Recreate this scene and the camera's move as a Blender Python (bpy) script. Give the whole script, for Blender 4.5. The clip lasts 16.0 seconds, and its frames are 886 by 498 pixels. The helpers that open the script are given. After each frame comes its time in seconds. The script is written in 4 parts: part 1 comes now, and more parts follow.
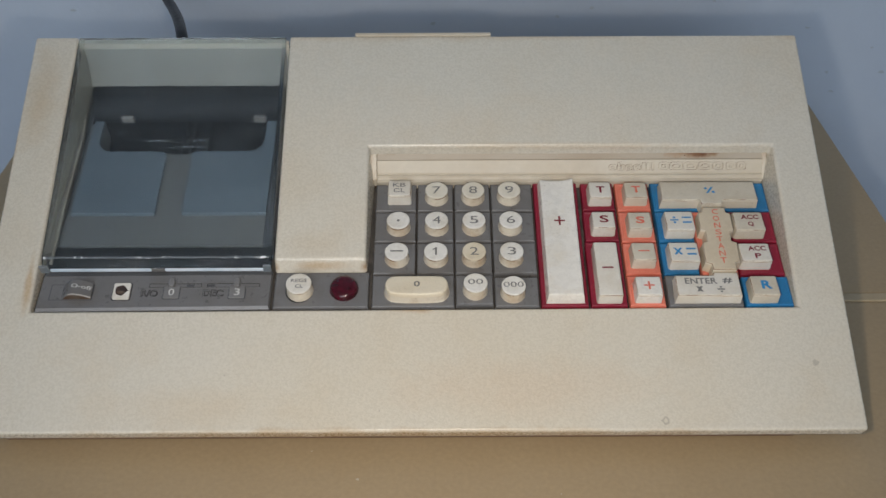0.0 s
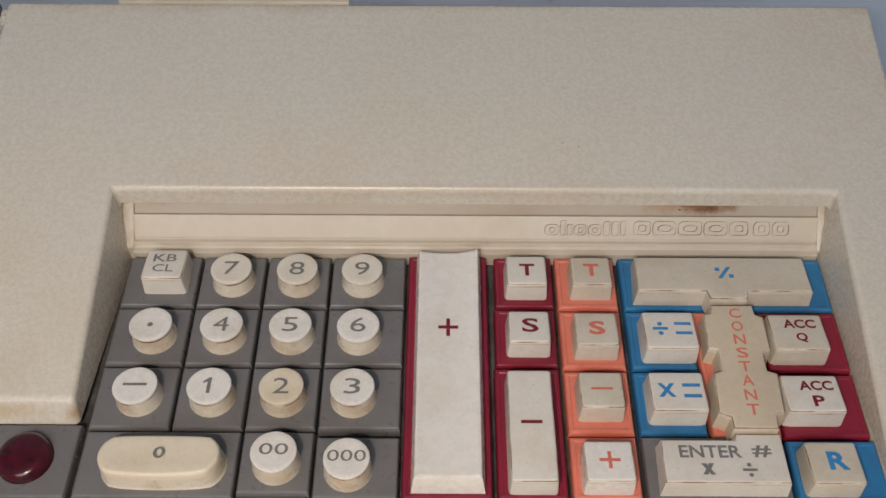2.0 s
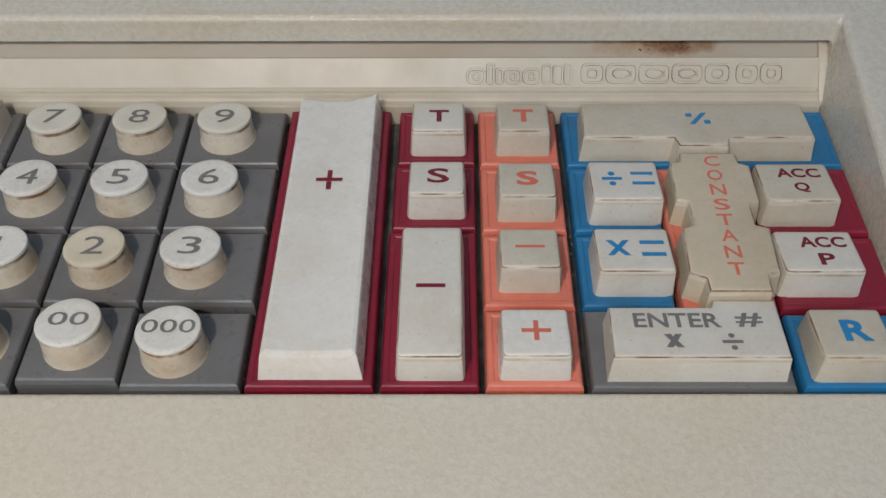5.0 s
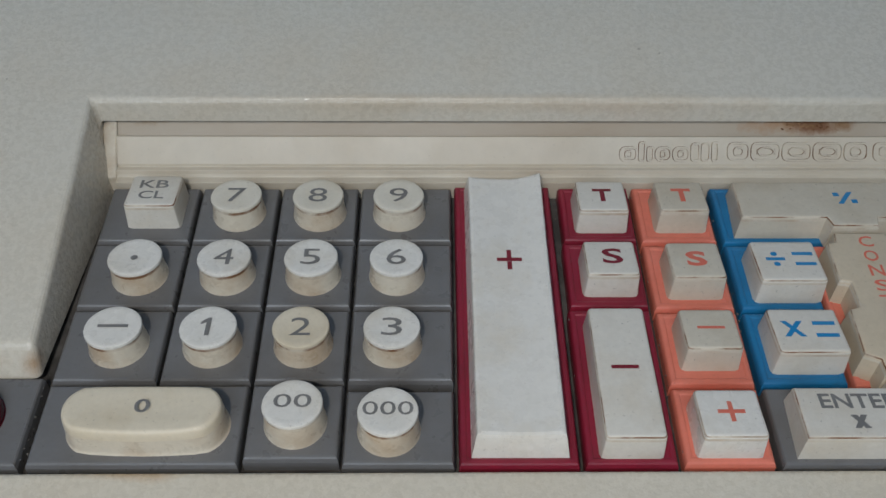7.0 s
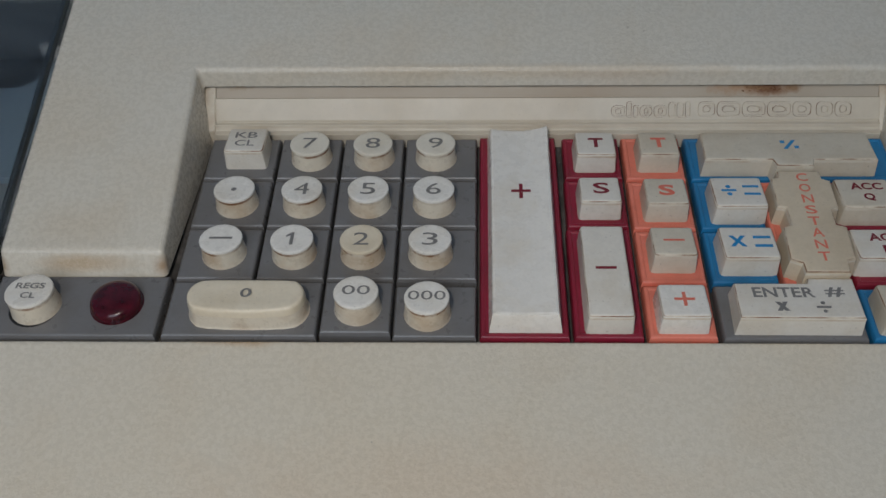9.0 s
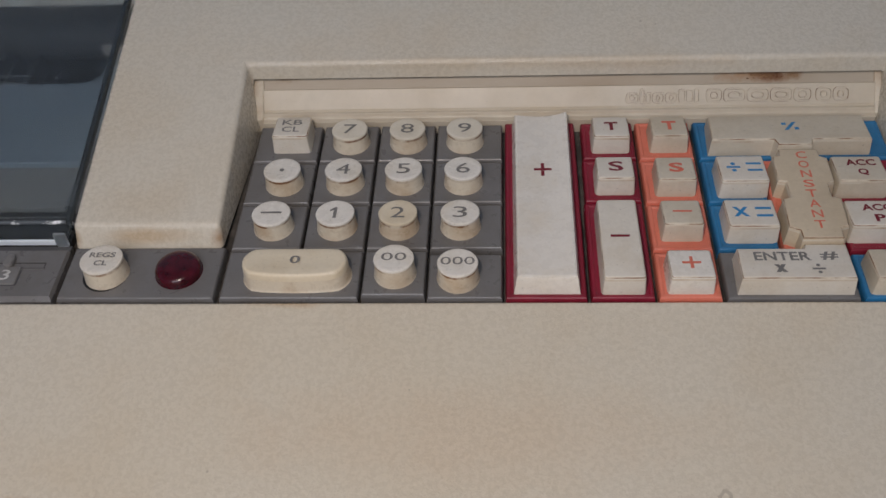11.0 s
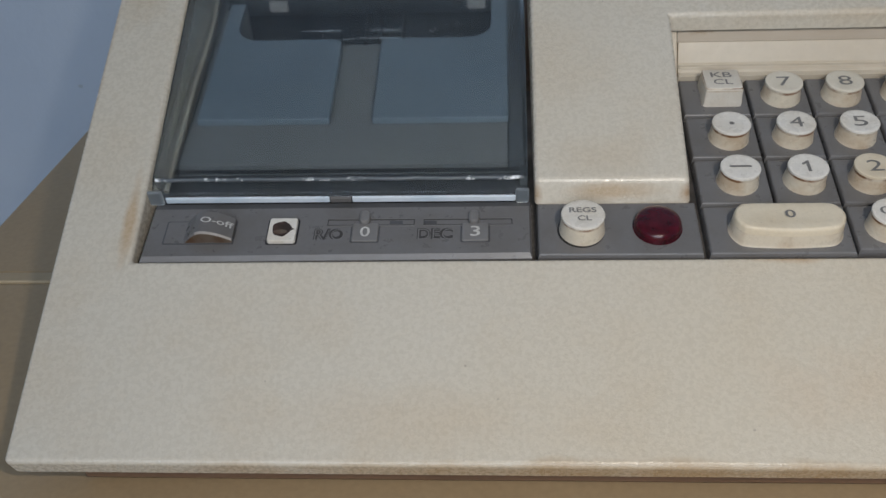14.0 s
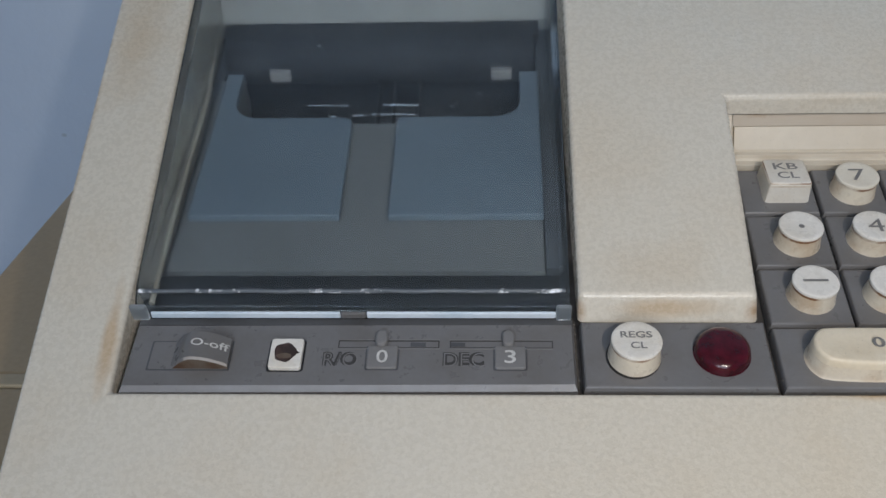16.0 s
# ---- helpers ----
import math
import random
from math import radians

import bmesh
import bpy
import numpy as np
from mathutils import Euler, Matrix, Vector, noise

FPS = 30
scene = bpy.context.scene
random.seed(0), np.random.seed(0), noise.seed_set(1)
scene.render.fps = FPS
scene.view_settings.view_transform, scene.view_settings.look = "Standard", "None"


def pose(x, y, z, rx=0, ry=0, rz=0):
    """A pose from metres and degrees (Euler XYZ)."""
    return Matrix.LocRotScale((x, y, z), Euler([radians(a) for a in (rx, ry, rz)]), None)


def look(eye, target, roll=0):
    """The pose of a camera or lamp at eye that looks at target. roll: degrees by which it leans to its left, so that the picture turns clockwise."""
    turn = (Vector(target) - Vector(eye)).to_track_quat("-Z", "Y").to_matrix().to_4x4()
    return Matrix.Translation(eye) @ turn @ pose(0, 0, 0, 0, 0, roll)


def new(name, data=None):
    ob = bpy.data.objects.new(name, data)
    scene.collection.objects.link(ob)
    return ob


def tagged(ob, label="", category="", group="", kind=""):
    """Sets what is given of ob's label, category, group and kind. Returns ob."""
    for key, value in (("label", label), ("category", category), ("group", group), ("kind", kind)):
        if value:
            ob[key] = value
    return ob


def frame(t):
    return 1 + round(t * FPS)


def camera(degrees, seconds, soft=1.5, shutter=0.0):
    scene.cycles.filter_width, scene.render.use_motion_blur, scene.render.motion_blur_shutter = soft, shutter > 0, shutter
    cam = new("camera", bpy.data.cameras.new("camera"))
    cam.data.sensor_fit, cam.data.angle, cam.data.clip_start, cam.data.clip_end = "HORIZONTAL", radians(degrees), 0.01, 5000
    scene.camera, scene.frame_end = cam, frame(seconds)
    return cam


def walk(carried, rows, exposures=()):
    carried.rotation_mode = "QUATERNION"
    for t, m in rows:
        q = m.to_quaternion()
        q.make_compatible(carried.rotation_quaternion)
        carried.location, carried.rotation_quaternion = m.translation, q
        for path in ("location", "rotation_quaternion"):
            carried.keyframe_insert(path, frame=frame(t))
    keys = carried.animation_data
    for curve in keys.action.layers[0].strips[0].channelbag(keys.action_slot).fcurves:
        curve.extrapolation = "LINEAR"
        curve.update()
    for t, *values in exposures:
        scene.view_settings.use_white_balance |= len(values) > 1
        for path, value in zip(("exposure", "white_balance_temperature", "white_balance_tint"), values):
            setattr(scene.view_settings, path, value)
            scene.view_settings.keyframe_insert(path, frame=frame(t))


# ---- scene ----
cam = camera(48.0, 16.0)
PATH = [
    (0.0, -0.0029, -0.4010, 1.0907, 54.57, 0.10, -0.30),
    (0.5, 0.0082, -0.3509, 1.0613, 54.13, 0.08, 0.09),
    (1.0, 0.0286, -0.3007, 1.0262, 55.09, -0.05, 0.20),
    (1.5, 0.0558, -0.2488, 0.9903, 58.09, -0.40, 0.62),
    (2.0, 0.0560, -0.2042, 0.9756, 57.73, -0.20, 0.23),
    (2.5, 0.0656, -0.1694, 0.9468, 58.88, -0.07, 0.47),
    (3.0, 0.0762, -0.1610, 0.9315, 60.01, 0.53, 1.13),
    (3.5, 0.0869, -0.1590, 0.9205, 60.19, 0.76, 1.46),
    (4.0, 0.0862, -0.1645, 0.9076, 61.16, 0.85, 1.48),
    (4.2, 0.0842, -0.1741, 0.8992, 61.31, 0.57, 1.11),
    (6.3, 0.0797, -0.1686, 0.8961, 62.27, -0.05, -0.10),
    (6.5, 0.0754, -0.1692, 0.8999, 62.02, -0.16, -0.32),
    (7.0, 0.0411, -0.1759, 0.9166, 61.96, -0.21, -0.39),
    (7.5, 0.0082, -0.1807, 0.9237, 61.79, 0.42, 0.86),
    (8.0, 0.0090, -0.2036, 0.9260, 61.95, 0.79, 1.76),
    (8.5, 0.0226, -0.2249, 0.9285, 61.60, 0.80, 1.91),
    (9.0, 0.0449, -0.2393, 0.9335, 61.22, 0.84, 1.78),
    (9.2, 0.0528, -0.2449, 0.9354, 61.19, 0.80, 1.86),
    (11.3, 0.0406, -0.2727, 0.9357, 62.15, 1.90, 3.03),
    (11.5, 0.0321, -0.2746, 0.9392, 62.08, 1.98, 2.78),
    (12.0, 0.0003, -0.2701, 0.9434, 61.89, 1.69, 2.63),
    (12.5, -0.0380, -0.2677, 0.9452, 61.70, 1.69, 2.57),
    (13.0, -0.0649, -0.2639, 0.9449, 61.41, 1.97, 2.98),
    (13.5, -0.0856, -0.2605, 0.9417, 60.57, 1.99, 3.09),
    (14.0, -0.0928, -0.2710, 0.9318, 60.49, 1.94, 2.83),
    (14.5, -0.0912, -0.2885, 0.9229, 60.43, 1.68, 2.88),
    (15.0, -0.0922, -0.2819, 0.9194, 60.55, 1.50, 2.77),
    (15.5, -0.0963, -0.2574, 0.9282, 60.81, 1.54, 2.77),
    (16.0, -0.1042, -0.2235, 0.9377, 61.16, 1.57, 2.54),
]
EXPOSURES = [(0.0, 0.03, 6540, 9), (1.0, 0.18, 6590, 9), (1.5, 0.12, 6840, 14), (2.5, 0.0, 7040, 16), (3.5, 0.02, 7190, 21), (4.0, 0.0, 6890, 14), (6.5, -0.22, 6050, 7), (7.0, -0.28, 5950, 6), (7.5, -0.17, 5860, 6),
             (8.0, -0.26, 5880, 6), (9.0, -0.51, 6100, 8), (11.5, -0.37, 6690, 16), (12.5, -0.32, 6240, 12), (13.5, -0.14, 6270, 9), (15.0, -0.14, 6290, 10), (15.5, -0.12, 6130, 10), (16.0, 0.0, 6140, 10)]
walk(cam, [(t, pose(x, y, z, rx, ry, rz)) for t, x, y, z, rx, ry, rz in PATH], EXPOSURES)


# ---------------------------------------------------------------- world and light
TABLE_Z = 0.75
WALL_Y = 0.30
world = bpy.data.worlds.new("world")
scene.world = world
world.use_nodes = True
wn = world.node_tree
sky = wn.nodes.new("ShaderNodeTexSky")
sky.sky_type = "NISHITA"
sky.sun_disc = False
sky.sun_elevation, sky.sun_rotation = radians(38), radians(200)
wn.nodes["Background"].inputs["Strength"].default_value = 0.1
wn.links.new(sky.outputs["Color"], wn.nodes["Background"].inputs["Color"])


def lamp(name, kind, m, energy, colour, **more):
    data = bpy.data.lights.new(name, kind)
    data.energy, data.color = energy, colour
    if "radius" in more:
        data.shadow_soft_size = more["radius"]
    if "size" in more:
        data.shape = "RECTANGLE"
        data.size, data.size_y = more["size"]
    if "cone" in more:
        data.spot_size, data.spot_blend = radians(more["cone"]), 1.0
    ob = new(name, data)
    ob.matrix_world = m
    return ob


# the torch by which the machine is filmed, daylight of an added unseen window behind
lamp("torch", "SPOT", look((-0.005, -0.315, TABLE_Z + 0.266), (-0.005, -0.070, TABLE_Z + 0.04)), 2.45, (1.0, 0.87, 0.73), radius=0.008, cone=120)
lamp("unseen_window_daylight", "AREA", look((-0.3, -2.37, 1.75), (0.0, 0.0, 0.9)), 22.0, (0.86, 0.92, 1.0), size=(1.5, 1.2))


# ---------------------------------------------------------------- materials
def nodes_of(name):
    mat = bpy.data.materials.new(name)
    mat.use_nodes = True
    tree = mat.node_tree
    return mat, tree, tree.nodes["Principled BSDF"]


def noise_node(tree, scale, detail=4.0, rough=0.6, stretch=None):
    coord = tree.nodes.new("ShaderNodeTexCoord")
    tex = tree.nodes.new("ShaderNodeTexNoise")
    tex.inputs["Scale"].default_value = scale
    tex.inputs["Detail"].default_value = detail
    tex.inputs["Roughness"].default_value = rough
    if stretch:
        mapping = tree.nodes.new("ShaderNodeMapping")
        mapping.inputs["Scale"].default_value = stretch
        tree.links.new(coord.outputs["Object"], mapping.inputs["Vector"])
        tree.links.new(mapping.outputs["Vector"], tex.inputs["Vector"])
    else:
        tree.links.new(coord.outputs["Object"], tex.inputs["Vector"])
    return tex.outputs["Fac"]


def ramp_node(tree, fac, *stops):
    ramp = tree.nodes.new("ShaderNodeValToRGB")
    elements = ramp.color_ramp.elements
    while len(elements) < len(stops):
        elements.new(0.5)
    for element, (place, colour) in zip(elements, stops):
        element.position, element.color = place, (*colour, 1.0)
    tree.links.new(fac, ramp.inputs["Fac"])
    return ramp.outputs["Color"]


def mixed(tree, fac, a, b, mode="MIX"):
    mix = tree.nodes.new("ShaderNodeMix")
    mix.data_type, mix.blend_type = "RGBA", mode
    for socket, value in ((mix.inputs["Factor"], fac), (mix.inputs["A"], a), (mix.inputs["B"], b)):
        if isinstance(value, bpy.types.NodeSocket):
            tree.links.new(value, socket)
        elif isinstance(value, tuple):
            socket.default_value = (*value, 1.0)
        else:
            socket.default_value = value
    return mix.outputs["Result"]


def bumped(tree, bsdf, height, strength, distance, below=None):
    bump = tree.nodes.new("ShaderNodeBump")
    bump.inputs["Strength"].default_value = strength
    bump.inputs["Distance"].default_value = distance
    tree.links.new(height, bump.inputs["Height"])
    if below is not None:
        tree.links.new(below, bump.inputs["Normal"])
    tree.links.new(bump.outputs["Normal"], bsdf.inputs["Normal"])
    return bump.outputs["Normal"]


def plastic(name, colour, worn, rough=0.45, grain=900.0, grain_depth=0.00005, stain=35.0, amount=(0.45, 0.75), strength=0.3, specks=0.0):
    """Moulded plastic: a base colour, dirt or yellowing in patches, fine grain."""
    mat, tree, bsdf = nodes_of(name)
    patches = ramp_node(tree, noise_node(tree, stain, 6.0), (amount[0], (0, 0, 0)), (amount[1], (1, 1, 1)))
    fine = ramp_node(tree, noise_node(tree, stain * 14, 3.0), (0.3, (0.96, 0.96, 0.96)), (0.7, (1.03, 1.03, 1.03)))
    base = mixed(tree, patches, colour, worn)
    if specks:
        dots = ramp_node(tree, noise_node(tree, 1500.0, 2.0, 0.5), (0.67, (0, 0, 0)), (0.78, (0.8 * specks,) * 3))
        smear = ramp_node(tree, noise_node(tree, 110.0, 6.0, 0.7), (0.5, (0, 0, 0)), (0.85, (0.3 * specks,) * 3))
        base = mixed(tree, dots, base, tuple(0.35 * c for c in worn))
        base = mixed(tree, smear, base, tuple(0.55 * c for c in worn))
    tree.links.new(mixed(tree, 1.0, base, fine, "MULTIPLY"), bsdf.inputs["Base Color"])
    gloss = ramp_node(tree, noise_node(tree, stain * 5, 4.0), (0.3, (rough - 0.08,) * 3), (0.7, (rough + 0.1,) * 3))
    tree.links.new(gloss, bsdf.inputs["Roughness"])
    bumped(tree, bsdf, noise_node(tree, grain, 2.0, 0.5), strength, grain_depth)
    return mat


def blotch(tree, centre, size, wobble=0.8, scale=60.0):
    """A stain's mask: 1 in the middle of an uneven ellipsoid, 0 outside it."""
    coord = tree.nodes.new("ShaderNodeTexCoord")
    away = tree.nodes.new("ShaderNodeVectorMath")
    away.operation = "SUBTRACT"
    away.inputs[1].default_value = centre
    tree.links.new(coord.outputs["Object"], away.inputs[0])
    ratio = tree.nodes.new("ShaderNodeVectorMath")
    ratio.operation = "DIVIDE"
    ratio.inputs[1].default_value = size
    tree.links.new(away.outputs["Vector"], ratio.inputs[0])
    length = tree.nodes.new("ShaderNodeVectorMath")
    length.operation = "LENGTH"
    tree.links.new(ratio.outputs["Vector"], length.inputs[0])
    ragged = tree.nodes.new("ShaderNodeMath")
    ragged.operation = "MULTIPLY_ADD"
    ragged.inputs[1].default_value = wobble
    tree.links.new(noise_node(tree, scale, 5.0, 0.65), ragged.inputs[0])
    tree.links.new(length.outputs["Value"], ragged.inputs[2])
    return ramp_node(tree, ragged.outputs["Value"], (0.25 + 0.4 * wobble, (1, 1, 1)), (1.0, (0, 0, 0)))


CREAM, _t, _b = nodes_of("cream_plastic")
_broad = ramp_node(_t, noise_node(_t, 5.5, 3.0, 0.5), (0.42, (0, 0, 0)), (0.72, (1, 1, 1)))
_patch = ramp_node(_t, noise_node(_t, 22.0, 5.0, 0.6), (0.50, (0, 0, 0)), (0.80, (1, 1, 1)))
_c = mixed(_t, _broad, (0.615, 0.58, 0.50), (0.60, 0.545, 0.44))
_c = mixed(_t, mixed(_t, 0.48, (0, 0, 0), _patch), _c, (0.565, 0.475, 0.35))
# mostly yellowing and grime where the cover was touched: front, edges, corners of the openings
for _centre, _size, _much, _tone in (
    # wide cooler, greyer tone over the rear of the cover
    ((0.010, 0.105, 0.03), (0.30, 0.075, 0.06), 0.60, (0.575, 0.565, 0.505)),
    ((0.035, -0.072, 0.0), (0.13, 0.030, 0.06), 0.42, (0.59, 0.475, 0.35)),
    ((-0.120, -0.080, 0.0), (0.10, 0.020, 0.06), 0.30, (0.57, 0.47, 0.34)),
    # browner along the whole lower front edge
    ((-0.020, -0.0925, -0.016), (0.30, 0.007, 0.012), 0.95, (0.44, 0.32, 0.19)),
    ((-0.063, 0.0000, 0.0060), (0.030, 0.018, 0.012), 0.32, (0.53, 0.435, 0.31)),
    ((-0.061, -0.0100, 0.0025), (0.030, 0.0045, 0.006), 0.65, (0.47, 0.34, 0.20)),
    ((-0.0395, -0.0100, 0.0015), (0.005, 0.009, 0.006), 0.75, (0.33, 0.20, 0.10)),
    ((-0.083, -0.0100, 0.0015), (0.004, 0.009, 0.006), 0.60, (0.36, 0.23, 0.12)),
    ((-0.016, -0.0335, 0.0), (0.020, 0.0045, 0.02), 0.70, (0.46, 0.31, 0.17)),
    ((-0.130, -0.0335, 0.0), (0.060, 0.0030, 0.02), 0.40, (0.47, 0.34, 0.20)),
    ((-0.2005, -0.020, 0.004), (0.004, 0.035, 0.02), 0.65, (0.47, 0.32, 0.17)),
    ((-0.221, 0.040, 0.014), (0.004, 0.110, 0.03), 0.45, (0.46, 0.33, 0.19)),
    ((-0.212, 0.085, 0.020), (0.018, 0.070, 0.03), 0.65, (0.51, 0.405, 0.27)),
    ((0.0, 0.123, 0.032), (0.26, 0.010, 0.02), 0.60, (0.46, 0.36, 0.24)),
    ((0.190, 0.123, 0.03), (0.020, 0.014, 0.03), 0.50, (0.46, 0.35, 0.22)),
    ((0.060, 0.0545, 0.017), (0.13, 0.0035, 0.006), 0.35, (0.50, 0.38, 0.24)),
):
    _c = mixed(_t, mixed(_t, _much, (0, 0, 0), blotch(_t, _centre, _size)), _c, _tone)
_speck = ramp_node(_t, noise_node(_t, 900.0, 2.0, 0.5), (0.25, (0.955, 0.95, 0.94)), (0.60, (1.02, 1.02, 1.02)))
_t.links.new(mixed(_t, 1.0, _c, _speck, "MULTIPLY"), _b.inputs["Base Color"])
_t.links.new(ramp_node(_t, noise_node(_t, 700.0, 4.0), (0.3, (0.19,) * 3), (0.7, (0.36,) * 3)), _b.inputs["Roughness"])
_pits = ramp_node(_t, noise_node(_t, 1150.0, 3.0, 0.55), (0.44, (0, 0, 0)), (0.66, (1, 1, 1)))
bumped(_t, _b, _pits, 0.26, 0.00015)
# brown dirt and rust, with the dimness under the lip also in the colour
BAND, _t, _b = nodes_of("soiled_shaded_band")
_c = ramp_node(_t, noise_node(_t, 45.0, 6.0, 0.6, (0.35, 1.0, 1.0)), (0.38, (0.47, 0.415, 0.335)), (0.72, (0.38, 0.30, 0.215)))
for _centre, _size, _much, _tone in (
    ((0.1270, 0.0560, 0.0093), (0.028, 0.0055, 0.0055), 0.80, (0.36, 0.195, 0.085)),
    ((0.1315, 0.0558, 0.0090), (0.0150, 0.0044, 0.0048), 0.95, (0.165, 0.070, 0.025)),
    ((0.1250, 0.0570, 0.0104), (0.014, 0.0024, 0.0030), 0.80, (0.16, 0.085, 0.035)),
    ((0.1400, 0.0560, 0.0094), (0.006, 0.0040, 0.0042), 0.80, (0.23, 0.125, 0.05)),
    ((0.0380, 0.0572, 0.0104), (0.040, 0.0022, 0.0030), 0.45, (0.34, 0.235, 0.14)),
    ((-0.0280, 0.0566, 0.0100), (0.010, 0.0030, 0.0035), 0.60, (0.30, 0.20, 0.11)),
):
    _c = mixed(_t, mixed(_t, _much, (0, 0, 0), blotch(_t, _centre, _size, 0.9, 260.0)), _c, _tone)
_t.links.new(_c, _b.inputs["Base Color"])
_b.inputs["Roughness"].default_value = 0.55
bumped(_t, _b, noise_node(_t, 900.0, 3.0), 0.4, 0.0001)
IVORY = plastic("ivory_plastic", (0.60, 0.545, 0.445), (0.53, 0.45, 0.34), 0.45, 900.0, 0.00004, 16.0, (0.4, 0.75), specks=0.25)
WHITE_KEY = plastic("white_key_plastic", (0.775, 0.75, 0.69), (0.65, 0.585, 0.47), 0.28, 700.0, 0.00003, 60.0, (0.5, 0.85), specks=0.42)
PALE_KEY = plastic("ivory_key_plastic", (0.735, 0.69, 0.585), (0.63, 0.56, 0.43), 0.36, 700.0, 0.00003, 60.0, (0.45, 0.8), specks=0.5)
CREAM_KEY = plastic("yellowed_key_plastic", (0.73, 0.655, 0.51), (0.62, 0.52, 0.36), 0.40, 700.0, 0.00003, 60.0, (0.45, 0.8), specks=0.50)
BEIGE_KEY = plastic("beige_key_plastic", (0.63, 0.575, 0.47), (0.53, 0.45, 0.33), 0.42, 700.0, 0.00003, 60.0, (0.45, 0.8), specks=0.60)
TAN_KEY = plastic("tan_key_plastic", (0.61, 0.52, 0.385), (0.52, 0.42, 0.29), 0.42, 700.0, 0.00003, 60.0, (0.45, 0.8), specks=0.5)
OFFWHITE_KEY = plastic("offwhite_key_plastic", (0.72, 0.685, 0.61), (0.60, 0.53, 0.42), 0.40, 700.0, 0.00003, 60.0, (0.45, 0.8), specks=0.6)
GREY = plastic("grey_plastic", (0.168, 0.166, 0.167), (0.138, 0.131, 0.124), 0.32, 900.0, 0.00004, 50.0, specks=0.40)
DECK = plastic("smooth_grey_plastic", (0.165, 0.163, 0.160), (0.152, 0.149, 0.144), 0.40, 900.0, 0.00002, 24.0)
GREY_DARK = plastic("dark_grey_plastic", (0.085, 0.088, 0.095), (0.06, 0.06, 0.06), 0.45, 900.0, 0.00004, 50.0)
BROWN = plastic("brown_plastic", (0.19, 0.115, 0.072), (0.15, 0.09, 0.055), 0.5, 900.0, 0.00004, 40.0)
SLATE = plastic("slate_plastic", (0.152, 0.183, 0.213), (0.133, 0.158, 0.184), 0.40, 900.0, 0.00003, 40.0)
MAROON = plastic("maroon_plastic", (0.255, 0.014, 0.036), (0.18, 0.015, 0.028), 0.38, 900.0, 0.00003, 60.0, specks=0.40)
ORANGE = plastic("coral_plastic", (0.76, 0.22, 0.15), (0.64, 0.18, 0.12), 0.40, 900.0, 0.00003, 60.0, specks=0.35)
BLUE = plastic("blue_plastic", (0.022, 0.185, 0.40), (0.025, 0.14, 0.30), 0.38, 900.0, 0.00003, 60.0, specks=0.35)
BLACK = plastic("black_plastic", (0.012, 0.012, 0.014), (0.03, 0.028, 0.026), 0.45, 700.0, 0.00004, 70.0)
RUBBER = plastic("rubber", (0.014, 0.015, 0.018), (0.035, 0.037, 0.04), 0.8, 500.0, 0.00005, 90.0)
STEEL = plastic("steel", (0.42, 0.42, 0.42), (0.25, 0.25, 0.25), 0.30, 800.0, 0.00003, 90.0)
STEEL.node_tree.nodes["Principled BSDF"].inputs["Metallic"].default_value = 1.0
INK_GREY = plastic("grey_print", (0.185, 0.18, 0.172), (0.25, 0.24, 0.23), 0.5, 900.0, 0.00002, 200.0)
INK_RED = plastic("dark_red_print", (0.20, 0.010, 0.025), (0.16, 0.02, 0.02), 0.5, 900.0, 0.00002, 200.0)
INK_CORAL = plastic("coral_print", (0.70, 0.17, 0.11), (0.62, 0.20, 0.14), 0.5, 900.0, 0.00002, 200.0)
INK_BLUE = plastic("blue_print", (0.02, 0.235, 0.52), (0.05, 0.26, 0.50), 0.5, 900.0, 0.00002, 200.0)
INK_WHITE = plastic("white_print", (0.62, 0.62, 0.60), (0.5, 0.5, 0.48), 0.5, 900.0, 0.00002, 200.0)
RUST = plastic("rust", (0.13, 0.055, 0.02), (0.27, 0.15, 0.07), 0.9, 1500.0, 0.0002, 220.0, (0.4, 0.65), 0.8)

WORN_GREY = plastic("worn_grey_plastic", (0.13, 0.10, 0.075), (0.085, 0.045, 0.022), 0.4, 900.0, 0.00004, 160.0, (0.42, 0.64))
# brown patches for dirt and for the shade under rims and round raised shapes
GRIME_SHADE = plastic("grime_shade_plastic", (0.62, 0.55, 0.44), (0.21, 0.105, 0.048), 0.5, 700.0, 0.00003, 150.0, (0.42, 0.60))
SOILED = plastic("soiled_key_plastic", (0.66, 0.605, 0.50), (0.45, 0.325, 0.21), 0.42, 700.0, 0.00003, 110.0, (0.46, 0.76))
AGED = plastic("aged_key_plastic", (0.69, 0.625, 0.505), (0.47, 0.335, 0.205), 0.30, 700.0, 0.00003, 75.0, (0.44, 0.74))
DUSTY_BLACK = plastic("dusty_black", (0.055, 0.049, 0.044), (0.15, 0.135, 0.12), 0.8, 900.0, 0.0001, 120.0, (0.45, 0.75))
LINT = plastic("lint", (0.17, 0.155, 0.135), (0.11, 0.10, 0.085), 0.9, 900.0, 0.0001, 300.0)
CLIP = plastic("dull_pale_plastic", (0.30, 0.28, 0.26), (0.22, 0.20, 0.19), 0.5, 900.0, 0.00004, 90.0)
LEDGE = plastic("dirty_ledge", (0.20, 0.18, 0.155), (0.12, 0.095, 0.075), 0.5, 900.0, 0.00005, 60.0)
SLIDER_GREY = plastic("pale_grey_plastic", (0.195, 0.193, 0.192), (0.16, 0.155, 0.15), 0.4, 900.0, 0.00004, 60.0)
